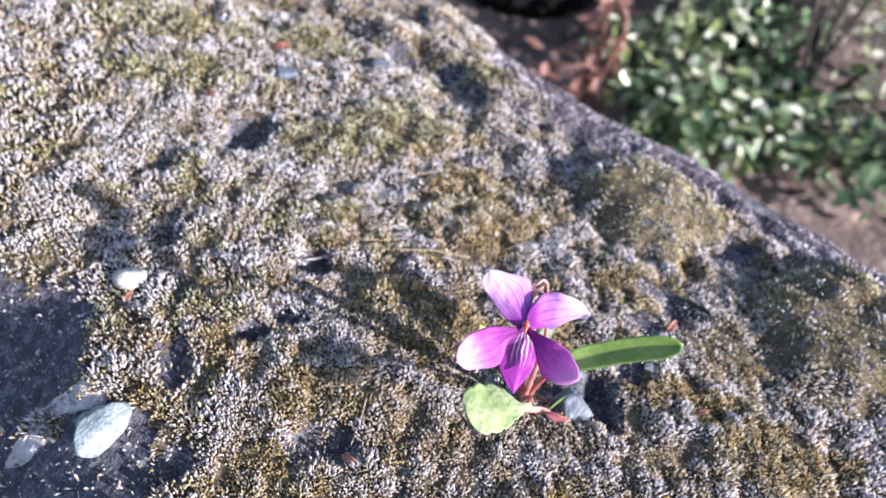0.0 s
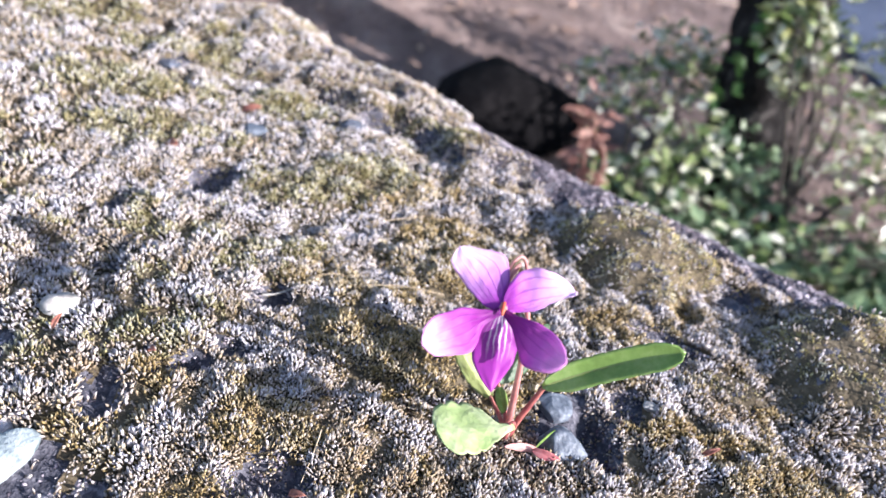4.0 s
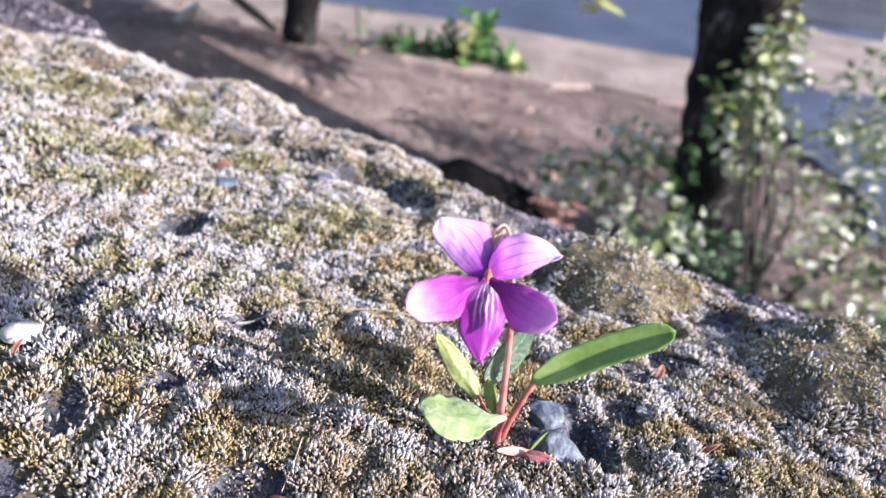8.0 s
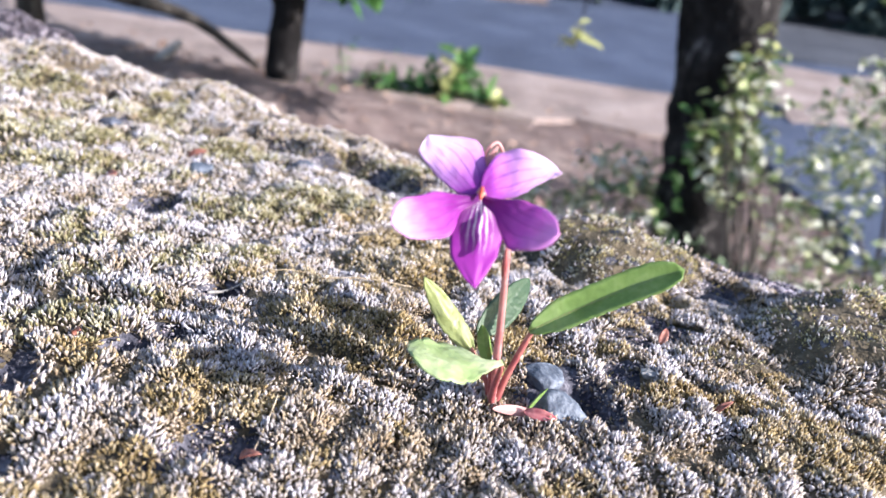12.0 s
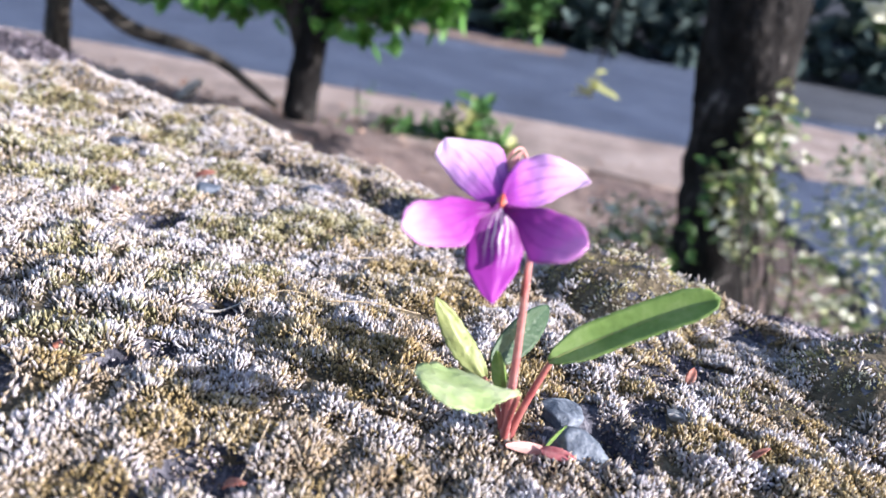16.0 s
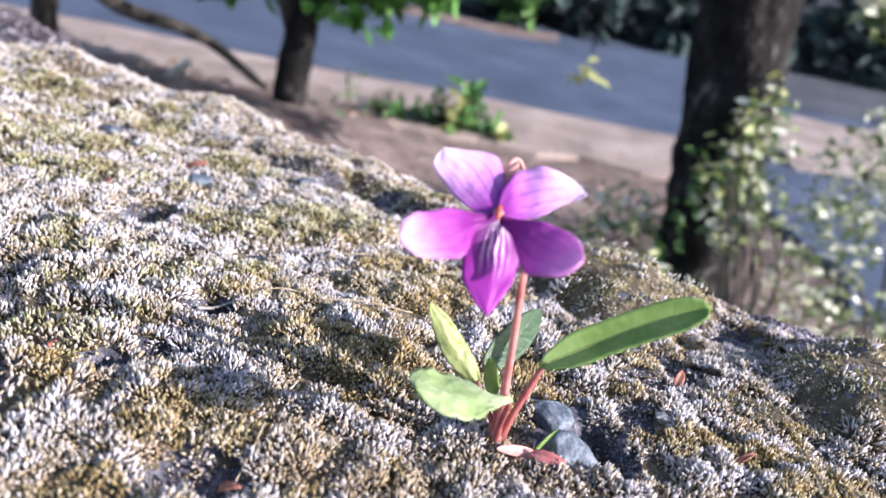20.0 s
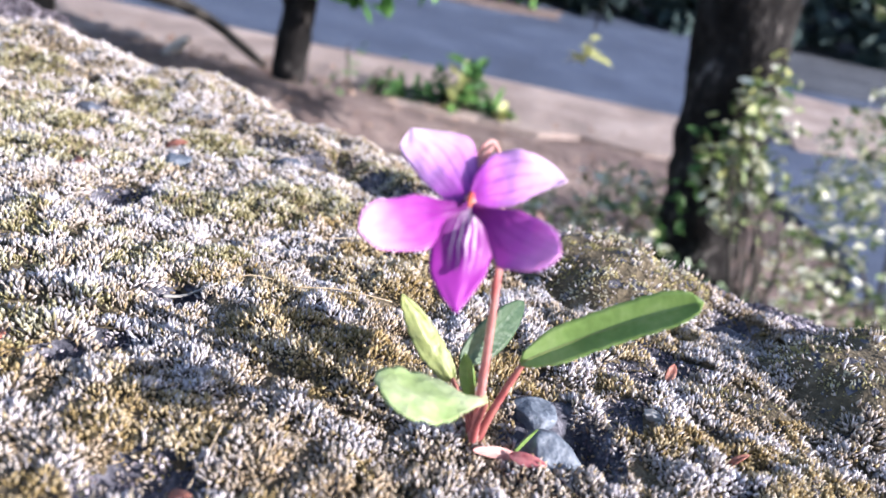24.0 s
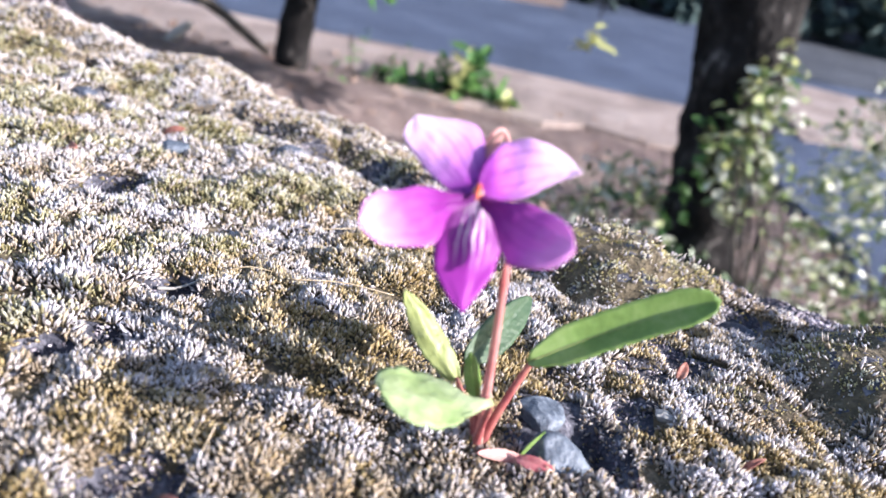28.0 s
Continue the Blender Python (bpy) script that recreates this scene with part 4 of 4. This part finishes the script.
stone("stone", (-9.25, 9.85), (0.60, 0.4, 0.35), STONE_DARK, "dark grey stone chip with moss round it", turn=0, seed=8.0, sink=0.2)
stone("pebble", (-8.95, 9.75), (0.24, 0.2, 0.2), QUARTZ, "tiny white pebble beside a dark stone", "pebble", seed=9.0, sink=0.1)
stone("pebble", (2.06, 0.80), (0.28, 0.20, 0.18), QUARTZ, "tiny white chip of stone on moss", "pebble", turn=-20, seed=10.0, sink=-0.3)
stone("pebble", (-7.22, 6.92), (0.17, 0.15, 0.14), QUARTZ, "tiny white chip of stone on moss", "pebble", seed=11.0, sink=-0.4)
stone("pebble", (-9.05, 2.8), (0.24, 0.18, 0.14), QUARTZ, "tiny white chip of stone on moss", "pebble", turn=40, seed=12.0, sink=-0.4)
stone("stone", (-6.45, 4.75), (0.5, 0.7, 0.25), STONE_DARK, "dark stone sunk in a hollow", turn=-25, seed=13.0, sink=0.3)
stone("stone", (-4.0, 1.45), (0.42, 0.36, 0.34), STONE_DARK, "small dark lump of stone under moss", turn=20, seed=14.0, sink=0.2)
stone("stone", (4.25, 4.45), (0.7, 0.42, 0.3), STONE_DARK, "dark flake of stone at the cushion's edge", turn=-25, seed=15.0, sink=0.3)
stone("pebble", (-0.55, -2.3), (0.2, 0.16, 0.14), STONE_BLUE, "tiny bluish grit on moss", "pebble", seed=18.0, sink=0.0)


def crust(at, a, b, turn, seed):
    """A thin lichen with a ragged outline that follows the rock; half sizes in cm."""
    c, s = math.cos(radians(turn)), math.sin(radians(turn))
    ob = tagged(thing("lichen_crust", (at[0], at[1], height(*at))), "thin pinkish grey lichen crust on bare rock", "lichen", "lichen crusts on the rock")
    bm = bmesh.new()
    rings = []
    for share, lift in ((0.0, 0.05), (0.35, 0.05), (0.7, 0.045), (0.93, 0.035), (1.0, -0.04)):
        ring = []
        for k in range(36):
            q = 2 * math.pi * k / 36
            r = share * (1 + 0.35 * noise.noise(Vector((math.cos(q) * 1.3, math.sin(q) * 1.3, seed))) + 0.22 * noise.noise(Vector((math.cos(q) * 4, math.sin(q) * 4, seed))))
            x, y = at[0] + c * a * r * math.cos(q) - s * b * r * math.sin(q), at[1] + s * a * r * math.cos(q) + c * b * r * math.sin(q)
            ring.append(bm.verts.new((x, y, height(x, y) + lift + 0.03 * noise.noise(Vector((x * 6, y * 6, seed))))))
        rings.append(ring)
    for p, q in zip(rings, rings[1:]):
        for k in range(36):
            bm.faces.new((p[k], p[(k + 1) % 36], q[(k + 1) % 36], q[k]))
    bmesh.ops.remove_doubles(bm, verts=bm.verts, dist=1e-4)
    part("thallus", bm, LICHEN, ob)


crust((-6.75, -1.75), 0.55, 0.26, 25, 16.0)
crust((-7.3, -2.4), 0.42, 0.22, 30, 17.0)


def scrap(at, length, width, turn, mat, label, tilt=0.12):
    """A curled scrap of dry leaf that lies on the moss."""
    c, s = math.cos(radians(turn)), math.sin(radians(turn))
    z = height(*at) + 0.14
    ob = tagged(thing("leaf_scrap", (at[0], at[1], z)), label, "leaf", "leaf scraps on the moss")
    part("scrap", blade(bmesh.new(), (at[0] - c * length / 2, at[1] - s * length / 2, z - tilt / 2), (at[0] + c * length / 2, at[1] + s * length / 2, z + tilt), (-s, c, 0.5), width, 0.35, 0.05, "oval", rows=10, cols=6, thick=0.014), mat, ob)


scrap((-6.60, 8.3), 0.45, 0.2, 10, RED_BIT, "reddish scrap of dry leaf on moss")
scrap((-7.42, 5.76), 0.42, 0.2, -35, RED_BIT, "reddish scrap of dry leaf on moss")
scrap((-2.58, -1.95), 0.24, 0.10, -20, RED_BIT, "dark red scrap of dry leaf on moss")
scrap((2.48, 1.80), 0.17, 0.14, 60, RED_BIT, "tiny orange scrap of leaf on moss")
scrap((2.84, 0.05), 0.2, 0.08, 10, RED_BIT, "dark red scrap of dry leaf on moss")
scrap((-6.7, 0.1), 0.18, 0.09, 60, RED_BIT, "dark red scrap beside a quartz pebble")
scrap((-5.2, -0.1), 0.18, 0.09, -40, RED_BIT, "dark red scrap of dry leaf on moss")


def straw(points, radius, mat=STRAW, label="thin dry straw lying on moss"):
    p = [(x, y, height(x, y) + 0.12 + lift) for x, y, lift in points]
    ob = tagged(thing("straw", p[0]), label, "straw", "straws on the moss")
    part("stalk", tube(bmesh.new(), p, [radius, radius * 0.6], 6), mat, ob)


straw([(-2.55, -0.95, 0.12), (-2.56, -1.25, 0.06), (-2.62, -1.7, 0.02)], 0.010)
straw([(-2.7, 2.3, 0.05), (-2.0, 2.42, 0.1), (-1.3, 2.52, 0.04)], 0.012)
straw([(-3.5, 2.3, 0.02), (-3.25, 2.4, 0.08), (-2.9, 2.5, 0.03)], 0.010)
straw([(-3.0, 4.5, 0.04), (-2.5, 4.75, 0.1), (-2.0, 5.1, 0.04)], 0.012)
straw([(-4.25, 1.8, 0.04), (-4.0, 1.9, 0.1), (-3.6, 1.98, 0.04)], 0.026, QUARTZ, "pale curved straw lying on moss")


# ---- the ground behind the boulder ----
def ground_z(x, y):
    z = -40 + 10 * math.exp(-((x + 52) / 42) ** 2 - ((y - 112) / 26) ** 2)
    return z + 1.2 * noise.noise(Vector((x * 0.03, y * 0.03, 2))) * (1 if abs(x) < 300 and y < 170 else 0)


xs = spread(-300000, 300000, -160, 180, 5, 1.6)
ys = spread(-300000, 300000, -60, 340, 5, 1.6)
verts = [(x * CM, y * CM, (ground_z(x, y) if max(abs(x), abs(y)) < 600 else -40) * CM) for y in ys for x in xs]
n = len(xs)
faces = [(j * n + i, j * n + i + 1, (j + 1) * n + i + 1, (j + 1) * n + i) for j in range(len(ys) - 1) for i in range(n - 1)]
tagged(mesh_object("ground", verts, faces, GROUND), "brown earth strewn with leaf litter", "ground", kind="structure")


def slab(name, x0, x1, y0, y1, high, mat, label, category, wob=3.0, deep=6.0):
    """A thin layer on the ground with an uneven border."""
    bm = bmesh.new()
    ring = []
    for k in range(160):
        u = k / 160 * 4
        side, q = int(u), u - int(u)
        x, y = [(x0 + (x1 - x0) * q, y0), (x1, y0 + (y1 - y0) * q), (x1 - (x1 - x0) * q, y1), (x0, y1 - (y1 - y0) * q)][side]
        y += wob * noise.noise(Vector((x * 0.06, y * 0.02, 8)))
        x += wob * noise.noise(Vector((x * 0.02, y * 0.06, 3)))
        ring.append(bm.verts.new((x * CM, y * CM, high * CM)))
    f = bm.faces.new(ring)
    low = bmesh.ops.extrude_face_region(bm, geom=[f])
    for v in low["geom"]:
        if isinstance(v, bmesh.types.BMVert):
            v.co.z -= deep * CM
    bmesh.ops.recalc_face_normals(bm, faces=bm.faces)
    me = bpy.data.meshes.new(name)
    bm.to_mesh(me)
    bm.free()
    me.materials.append(mat)
    return tagged(new(name, me), label, category, kind="structure")


slab("road", -900, 900, 177, 368, -38.4, ASPHALT, "bluish grey asphalt road", "road", 4)
slab("verge", -400, 60, 142, 180, -38.6, DIRT, "strip of pale bare dirt beside the road", "ground", 8)
slab("apron", 62, 700, 92, 168, -38.3, ASPHALT, "bluish grey paved drive", "road", 5)
slab("shoulder", 80, 700, 166, 228, -37.9, DIRT, "strip of pale bare dirt beside the drive", "ground", 6)
slab("far_verge", -900, 30, 281, 300, -38.1, GROUND, "brown earth verge across the road", "ground", 6)


# the hedge's shade on the earth, painted as a dark slab
slab("hedge_bed", 100, 700, 242, 371, -37.6, DARK_WALL, "earth under the hedge with its shade painted dark", "ground", 6)


# ---- trees and shrubs ----
def leaf_cloud(name, centers, count, size, mat, parent, label="", seed=1, flat=0.4):
    """Many small folded leaves in clumps: centers are rows of x, y, z, rx, ry, rz (cm)."""
    g = np.random.default_rng(seed)
    verts, faces = [], []
    at = np.array(parent["origin"])
    if count <= 60:
        # few enough to be counted: each leaf is a part of its own on one shared mesh
        me = bpy.data.meshes.new("leaf")
        me.from_pydata([(0, 0, 0), (0.3, 0.26, 0.08), (0.7, 0.22, 0.06), (1, 0, -0.05), (0.7, -0.22, 0.06), (0.3, -0.26, 0.08), (0.35, 0, 0.0), (0.7, 0, 0.0)], [],
                       [(0, 6, 1), (1, 6, 7, 2), (2, 7, 3), (0, 5, 6), (5, 4, 7, 6), (4, 3, 7)])
        me.materials.append(mat)
        for _ in range(count):
            cx, cy, cz, rx, ry, rz = centers[g.integers(len(centers))]
            d = g.normal(0, 1, 3)
            d *= g.random() ** 0.4 / np.linalg.norm(d)
            one = new("leaf", me)
            one.parent = parent
            s = size * g.uniform(0.7, 1.35) * CM
            where = (np.array((cx, cy, cz)) + d * (rx, ry, rz) - at) * CM
            one.matrix_basis = pose(*where, g.uniform(-50, 50), g.uniform(-50, 50), g.uniform(0, 360)) @ Matrix.Diagonal((s, s, s, 1))
            if label:
                one["label"] = label
        return None
    for _ in range(count):
        cx, cy, cz, rx, ry, rz = centers[g.integers(len(centers))]
        d = g.normal(0, 1, 3)
        d *= g.random() ** 0.4 / np.linalg.norm(d)
        p = np.array((cx, cy, cz)) + d * (rx, ry, rz) - at
        a = g.normal(0, 1, 3) * (1, 1, 0.6)
        a /= np.linalg.norm(a)
        b = np.cross(a, g.normal(0, flat, 3) + (0, 0, 1))
        b /= np.linalg.norm(b)
        up = np.cross(b, a)
        s = size * g.uniform(0.6, 1.35)
        k = len(verts)
        for u, v, w in ((0, 0, 0), (0.3, 0.26, 0.08), (0.7, 0.22, 0.06), (1, 0, -0.05), (0.7, -0.22, 0.06), (0.3, -0.26, 0.08)):
            verts.append((p + a * u * s + b * v * s + up * w * s) * CM)
        faces += [(k, k + 1, k + 2, k + 3), (k, k + 3, k + 4, k + 5)]
    me = bpy.data.meshes.new(name)
    me.from_pydata([tuple(v) for v in verts], [], faces)
    me.materials.append(mat)
    me.update()
    ob = new(name, me)
    ob.parent = parent
    ob["origin"] = parent["origin"]
    ob["kind"] = "stuff"
    if label:
        ob["label"] = label
    return ob


tree = tagged(thing("tree", (31, 77, -40)), "rough-barked tree trunk with sparse leaves, its shade put into the bark colour", "tree")
part("trunk", tube(bmesh.new(), [(31.5, 76, -44), (31, 77, -36), (29.5, 77, -22), (27.5, 77, -6), (25.5, 77, 10), (22, 78, 60), (20, 80, 190), (24, 84, 330)], [7.0, 4.7, 4.6, 4.9, 5.0, 4.6, 4.0, 1.5], 40, 10, 0.16, 0.35), BARK_SHADED, tree)
part("limb", tube(bmesh.new(), [(20, 80, 190), (-20, 95, 250), (-60, 110, 300)], [2.2, 1.6, 0.8], 10), BARK_SHADED, tree)
part("limb", tube(bmesh.new(), [(20, 80, 180), (60, 90, 240), (100, 100, 300)], [2.2, 1.6, 0.8], 10), BARK_SHADED, tree)
leaf_cloud("crown", [(-50, 105, 310, 55, 45, 36), (90, 100, 310, 55, 45, 38), (25, 84, 350, 80, 70, 50)], 1200, 11, LEAF_DARK, tree, "sparse crown of dark leaves", 2)
part("twig", tube(bmesh.new(), [(22, 78, 70), (17, 100, 30), (16.2, 104.8, -12)], [0.5, 0.3, 0.1], 6), BARK_SHADED, tree)
leaf_cloud("twig_leaves", [(16.2, 104.8, -15, 1.8, 1.5, 2.0)], 12, 2.8, LEAF_YELLOW, tree, "yellowish leaves at the end of a hanging twig", 3)
leaf_cloud("low_branch_leaves", [(8, 106, 4, 10, 6, 5), (20, 104, 5, 6, 6, 5), (3, 106, 6, 8, 6, 4), (16, 102, 12, 12, 8, 6)], 320, 3.8, LEAF_DARK, tree, "dark leaves hanging before the road", 4)
# out of view: added only to cast shade on the bank at the left
leaf_cloud("low_branch_leaves", [(45, 77, 15, 14, 6, 5), (36, 79, 17, 12, 6, 5), (58, 76, 19, 12, 6, 5)], 240, 5.0, LEAF_DARK, tree, "unseen leaves above the view, added to shade the bank", 12)
leaf_cloud("trunk_leaves", [(26.5, 71, -17, 3.5, 1.2, 6), (29.5, 71.4, -11, 3.5, 1.2, 4), (24.5, 71, -24, 3, 1.2, 5)], 60, 1.7, LEAF_MID, tree, "small green leaf of a climber on the bark", 21)
leaf_cloud("trunk_leaves", [(27, 70.8, -16, 3.5, 1.2, 6), (30, 71.2, -9, 3, 1.2, 4)], 40, 1.6, LEAF_YELLOW, tree, "small yellowish leaf of a climber on the bark", 22)
leaf_cloud("low_branch_leaves", [(46, 84, 1, 5, 4, 4), (52, 86, 4, 8, 4, 4)], 90, 3.4, LEAF_SHRUB, tree, "leaves with painted pale glints on a low branch", 6)

small = tagged(thing("tree", (-31, 121.5, -34)), "small tree with thin dark stems and fresh green leaves", "tree")
part("trunk", tube(bmesh.new(), [(-31.5, 121, -40), (-31, 121.5, -32), (-30, 121.5, -22), (-29, 122, -10), (-28, 122, 15), (-26, 124, 50)], [4.0, 3.0, 2.7, 2.7, 2.0, 1.0], 20, 8, 0.15, 0.5), BARK_SHADED, small)
part("limb", tube(bmesh.new(), [(-31, 121.5, -20), (-33.5, 121, -12), (-36, 120, 5), (-40, 118, 30)], [1.6, 1.5, 1.2, 0.6], 12, 6, 0.1, 0.5), BARK_B, small)
part("limb", tube(bmesh.new(), [(-34.2, 119, -30.5), (-38.4, 118, -27.4), (-43.4, 118, -24.4), (-49.2, 118, -22.6), (-58.8, 118, -21.2), (-65.4, 118, -17.5), (-84, 121, -8)], [0.6, 0.8, 0.9, 1.1, 1.3, 1.4, 1.2], 10, 6, 0.1, 0.5), BARK_B, small)
leaf_cloud("crown", [(-56, 121, -9, 14, 10, 8), (-74, 122, -4, 14, 10, 8), (-46, 121, -12, 9, 8, 6), (-22, 122, -11, 9, 8, 7), (-12, 123, -8, 8, 8, 6), (-18, 124, 4, 16, 12, 10), (-32, 120, 22, 32, 26, 20), (-38, 126, -11, 8, 8, 6)], 1900, 4.2, LEAF_BRIGHT, small, "bright green leaves", 4)

far_tree = tagged(thing("tree", (-92, 152, -40)), "thin grey tree trunk beside the road", "tree")
part("trunk", tube(bmesh.new(), [(-92, 152, -42), (-91, 152, -30), (-89, 152, -5), (-88, 152, 60)], [3.4, 2.6, 2.3, 1.6], 16, 6, 0.12, 0.5), BARK_B, far_tree)
leaf_cloud("crown", [(-88, 155, 70, 40, 30, 25)], 260, 8, LEAF_DARK, far_tree, "", 5)


def shrub(at, clumps, count, size, mat, label, seed, stems=6, stem_mat=BARK_B):
    ob = tagged(thing("shrub", at), label, "shrub")
    r = random.Random(seed)
    for _ in range(stems):
        cx, cy, cz, rx, ry, rz = clumps[r.randrange(len(clumps))]
        end = (cx + r.uniform(-rx, rx) * 0.7, cy + r.uniform(-ry, ry) * 0.7, cz + r.uniform(0, rz) * 0.8)
        mid = ((at[0] + end[0]) / 2 + r.uniform(-2, 2), (at[1] + end[1]) / 2, (at[2] + end[2]) / 2 + 3)
        part("branch", tube(bmesh.new(), [(at[0] + r.uniform(-3, 3), at[1] + r.uniform(-3, 3), at[2] - 2), mid, end], [0.28, 0.2, 0.08], 6, 4), stem_mat, ob)
    leaf_cloud("foliage", clumps, count, size, mat, ob, "", seed)
    return ob


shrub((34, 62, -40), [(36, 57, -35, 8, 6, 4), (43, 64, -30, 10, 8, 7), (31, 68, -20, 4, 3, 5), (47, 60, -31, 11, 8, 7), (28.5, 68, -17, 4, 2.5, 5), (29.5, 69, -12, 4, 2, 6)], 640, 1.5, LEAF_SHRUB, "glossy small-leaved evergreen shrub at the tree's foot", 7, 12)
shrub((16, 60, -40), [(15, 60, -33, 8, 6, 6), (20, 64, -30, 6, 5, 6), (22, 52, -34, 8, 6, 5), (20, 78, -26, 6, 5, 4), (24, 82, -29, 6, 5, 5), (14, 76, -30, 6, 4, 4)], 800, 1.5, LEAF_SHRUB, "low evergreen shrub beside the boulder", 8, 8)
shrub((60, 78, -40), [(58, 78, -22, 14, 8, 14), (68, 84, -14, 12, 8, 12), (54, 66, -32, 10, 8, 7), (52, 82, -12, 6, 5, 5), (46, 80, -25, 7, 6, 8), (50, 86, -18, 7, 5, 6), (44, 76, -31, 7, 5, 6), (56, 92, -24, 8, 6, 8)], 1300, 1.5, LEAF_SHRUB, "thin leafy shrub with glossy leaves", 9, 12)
shrub((11, 57, -40), [(10.5, 57, -31, 1.6, 1.6, 5), (9.5, 56, -25, 1.2, 1.2, 4), (7, 54, -34, 4, 3, 3)], 90, 1.9, LEAF_TWIG, "reddish dry twigs beside the boulder", 10, 6, LEAF_TWIG)
shrub((24, 56, -40), [(20, 54, -36, 8, 6, 4), (30, 58, -36, 9, 7, 4), (38, 54, -36, 9, 7, 4), (16, 64, -36, 6, 6, 3), (28, 68, -34, 8, 6, 5), (46, 56, -35, 8, 6, 5)], 1200, 1.9, LEAF_UNDER, "dense dark green undergrowth beside the boulder", 15, 8)
shrub((-6, 147, -41), [(-4, 147, -37, 6, 4, 4), (0, 146, -34, 4, 3, 5), (6, 146, -39, 4, 3, 2), (-14, 146, -39, 5, 3, 3)], 200, 4.2, LEAF_MID, "green clump of weeds on the dirt", 11, 4)
shrub((-2, 143, -41), [(-2, 143, -34, 1.5, 1, 5), (7, 144, -39, 2.5, 2, 2)], 40, 3.0, LEAF_YELLOW, "yellowed weed standing on the dirt", 16, 3)
shrub((-20, 135, -40), [(-22, 138, -33, 3, 2, 6), (-14, 142, -34, 3, 2, 6), (-25, 128, -36, 4, 3, 3)], 34, 2.0, LEAF_MID, "thin green seedlings on the bank", 12, 5)
shrub((45, 330, -40), [(40, 325, -22, 90, 20, 22), (200, 325, -17, 90, 20, 26), (-150, 335, -10, 120, 22, 30), (330, 330, 0, 90, 20, 40), (-320, 340, 0, 110, 20, 40)], 3000, 14, HEDGE, "long dark hedge across the road", 13, 10)
shrub((20, 302, -40), [(14, 300, -22, 11, 8, 13)], 170, 8, LEAF_MID, "fresh green bush across the road", 14, 4)
slab("far_wall", -900, 900, 372, 400, 90, DARK_WALL, "dark wall behind the hedge", "wall", 0, 132)


# dry leaves on the ground
g = np.random.default_rng(3)
verts, faces = [], []
for _ in range(1100):
    x, y = g.uniform(-110, 70), g.uniform(45, 160)
    p = np.array((x, y, ground_z(x, y) + 0.8))
    a = g.normal(0, 1, 3) * (1, 1, 0.25)
    a /= np.linalg.norm(a)
    b = np.cross(a, (g.normal(0, 0.3), g.normal(0, 0.3), 1))
    s = g.uniform(0.9, 2.4)
    k = len(verts)
    for u, v, w in ((0, 0, 0), (0.5, 0.3, 0.12), (1, 0, 0.05), (0.5, -0.3, 0.12)):
        verts.append((p + a * u * s + b * v * s + np.array((0, 0, w * s))) * CM)
    faces += [(k, k + 1, k + 2), (k, k + 2, k + 3)]
tagged(mesh_object("leaf_litter", verts, faces, LEAF_RED, False), "brown and reddish dry leaves on the ground", "leaves", kind="stuff")
stick = tagged(thing("stick", (-58, 119, -30)), "pale dry stick lying on the bank", "stick")
part("rod", tube(bmesh.new(), [(-50.3, 116.3, ground_z(-50.3, 116.3) - 0.5), (-48, 115, ground_z(-48, 115) + 1.6), (-45.7, 113.6, ground_z(-45.7, 113.6) + 3.4)], [0.9, 1.0, 0.7], 8), QUARTZ, stick)
# a black lump added in place of the shadow on the ground here
stone("rock", (3.5, 76.5), (21, 14, 12), SHADOW_BLACK, "black lump standing in for a shadow beside reddish twigs", "rock", turn=15, seed=21.0, cuts=-3, sink=0.25, floor=-39.0)
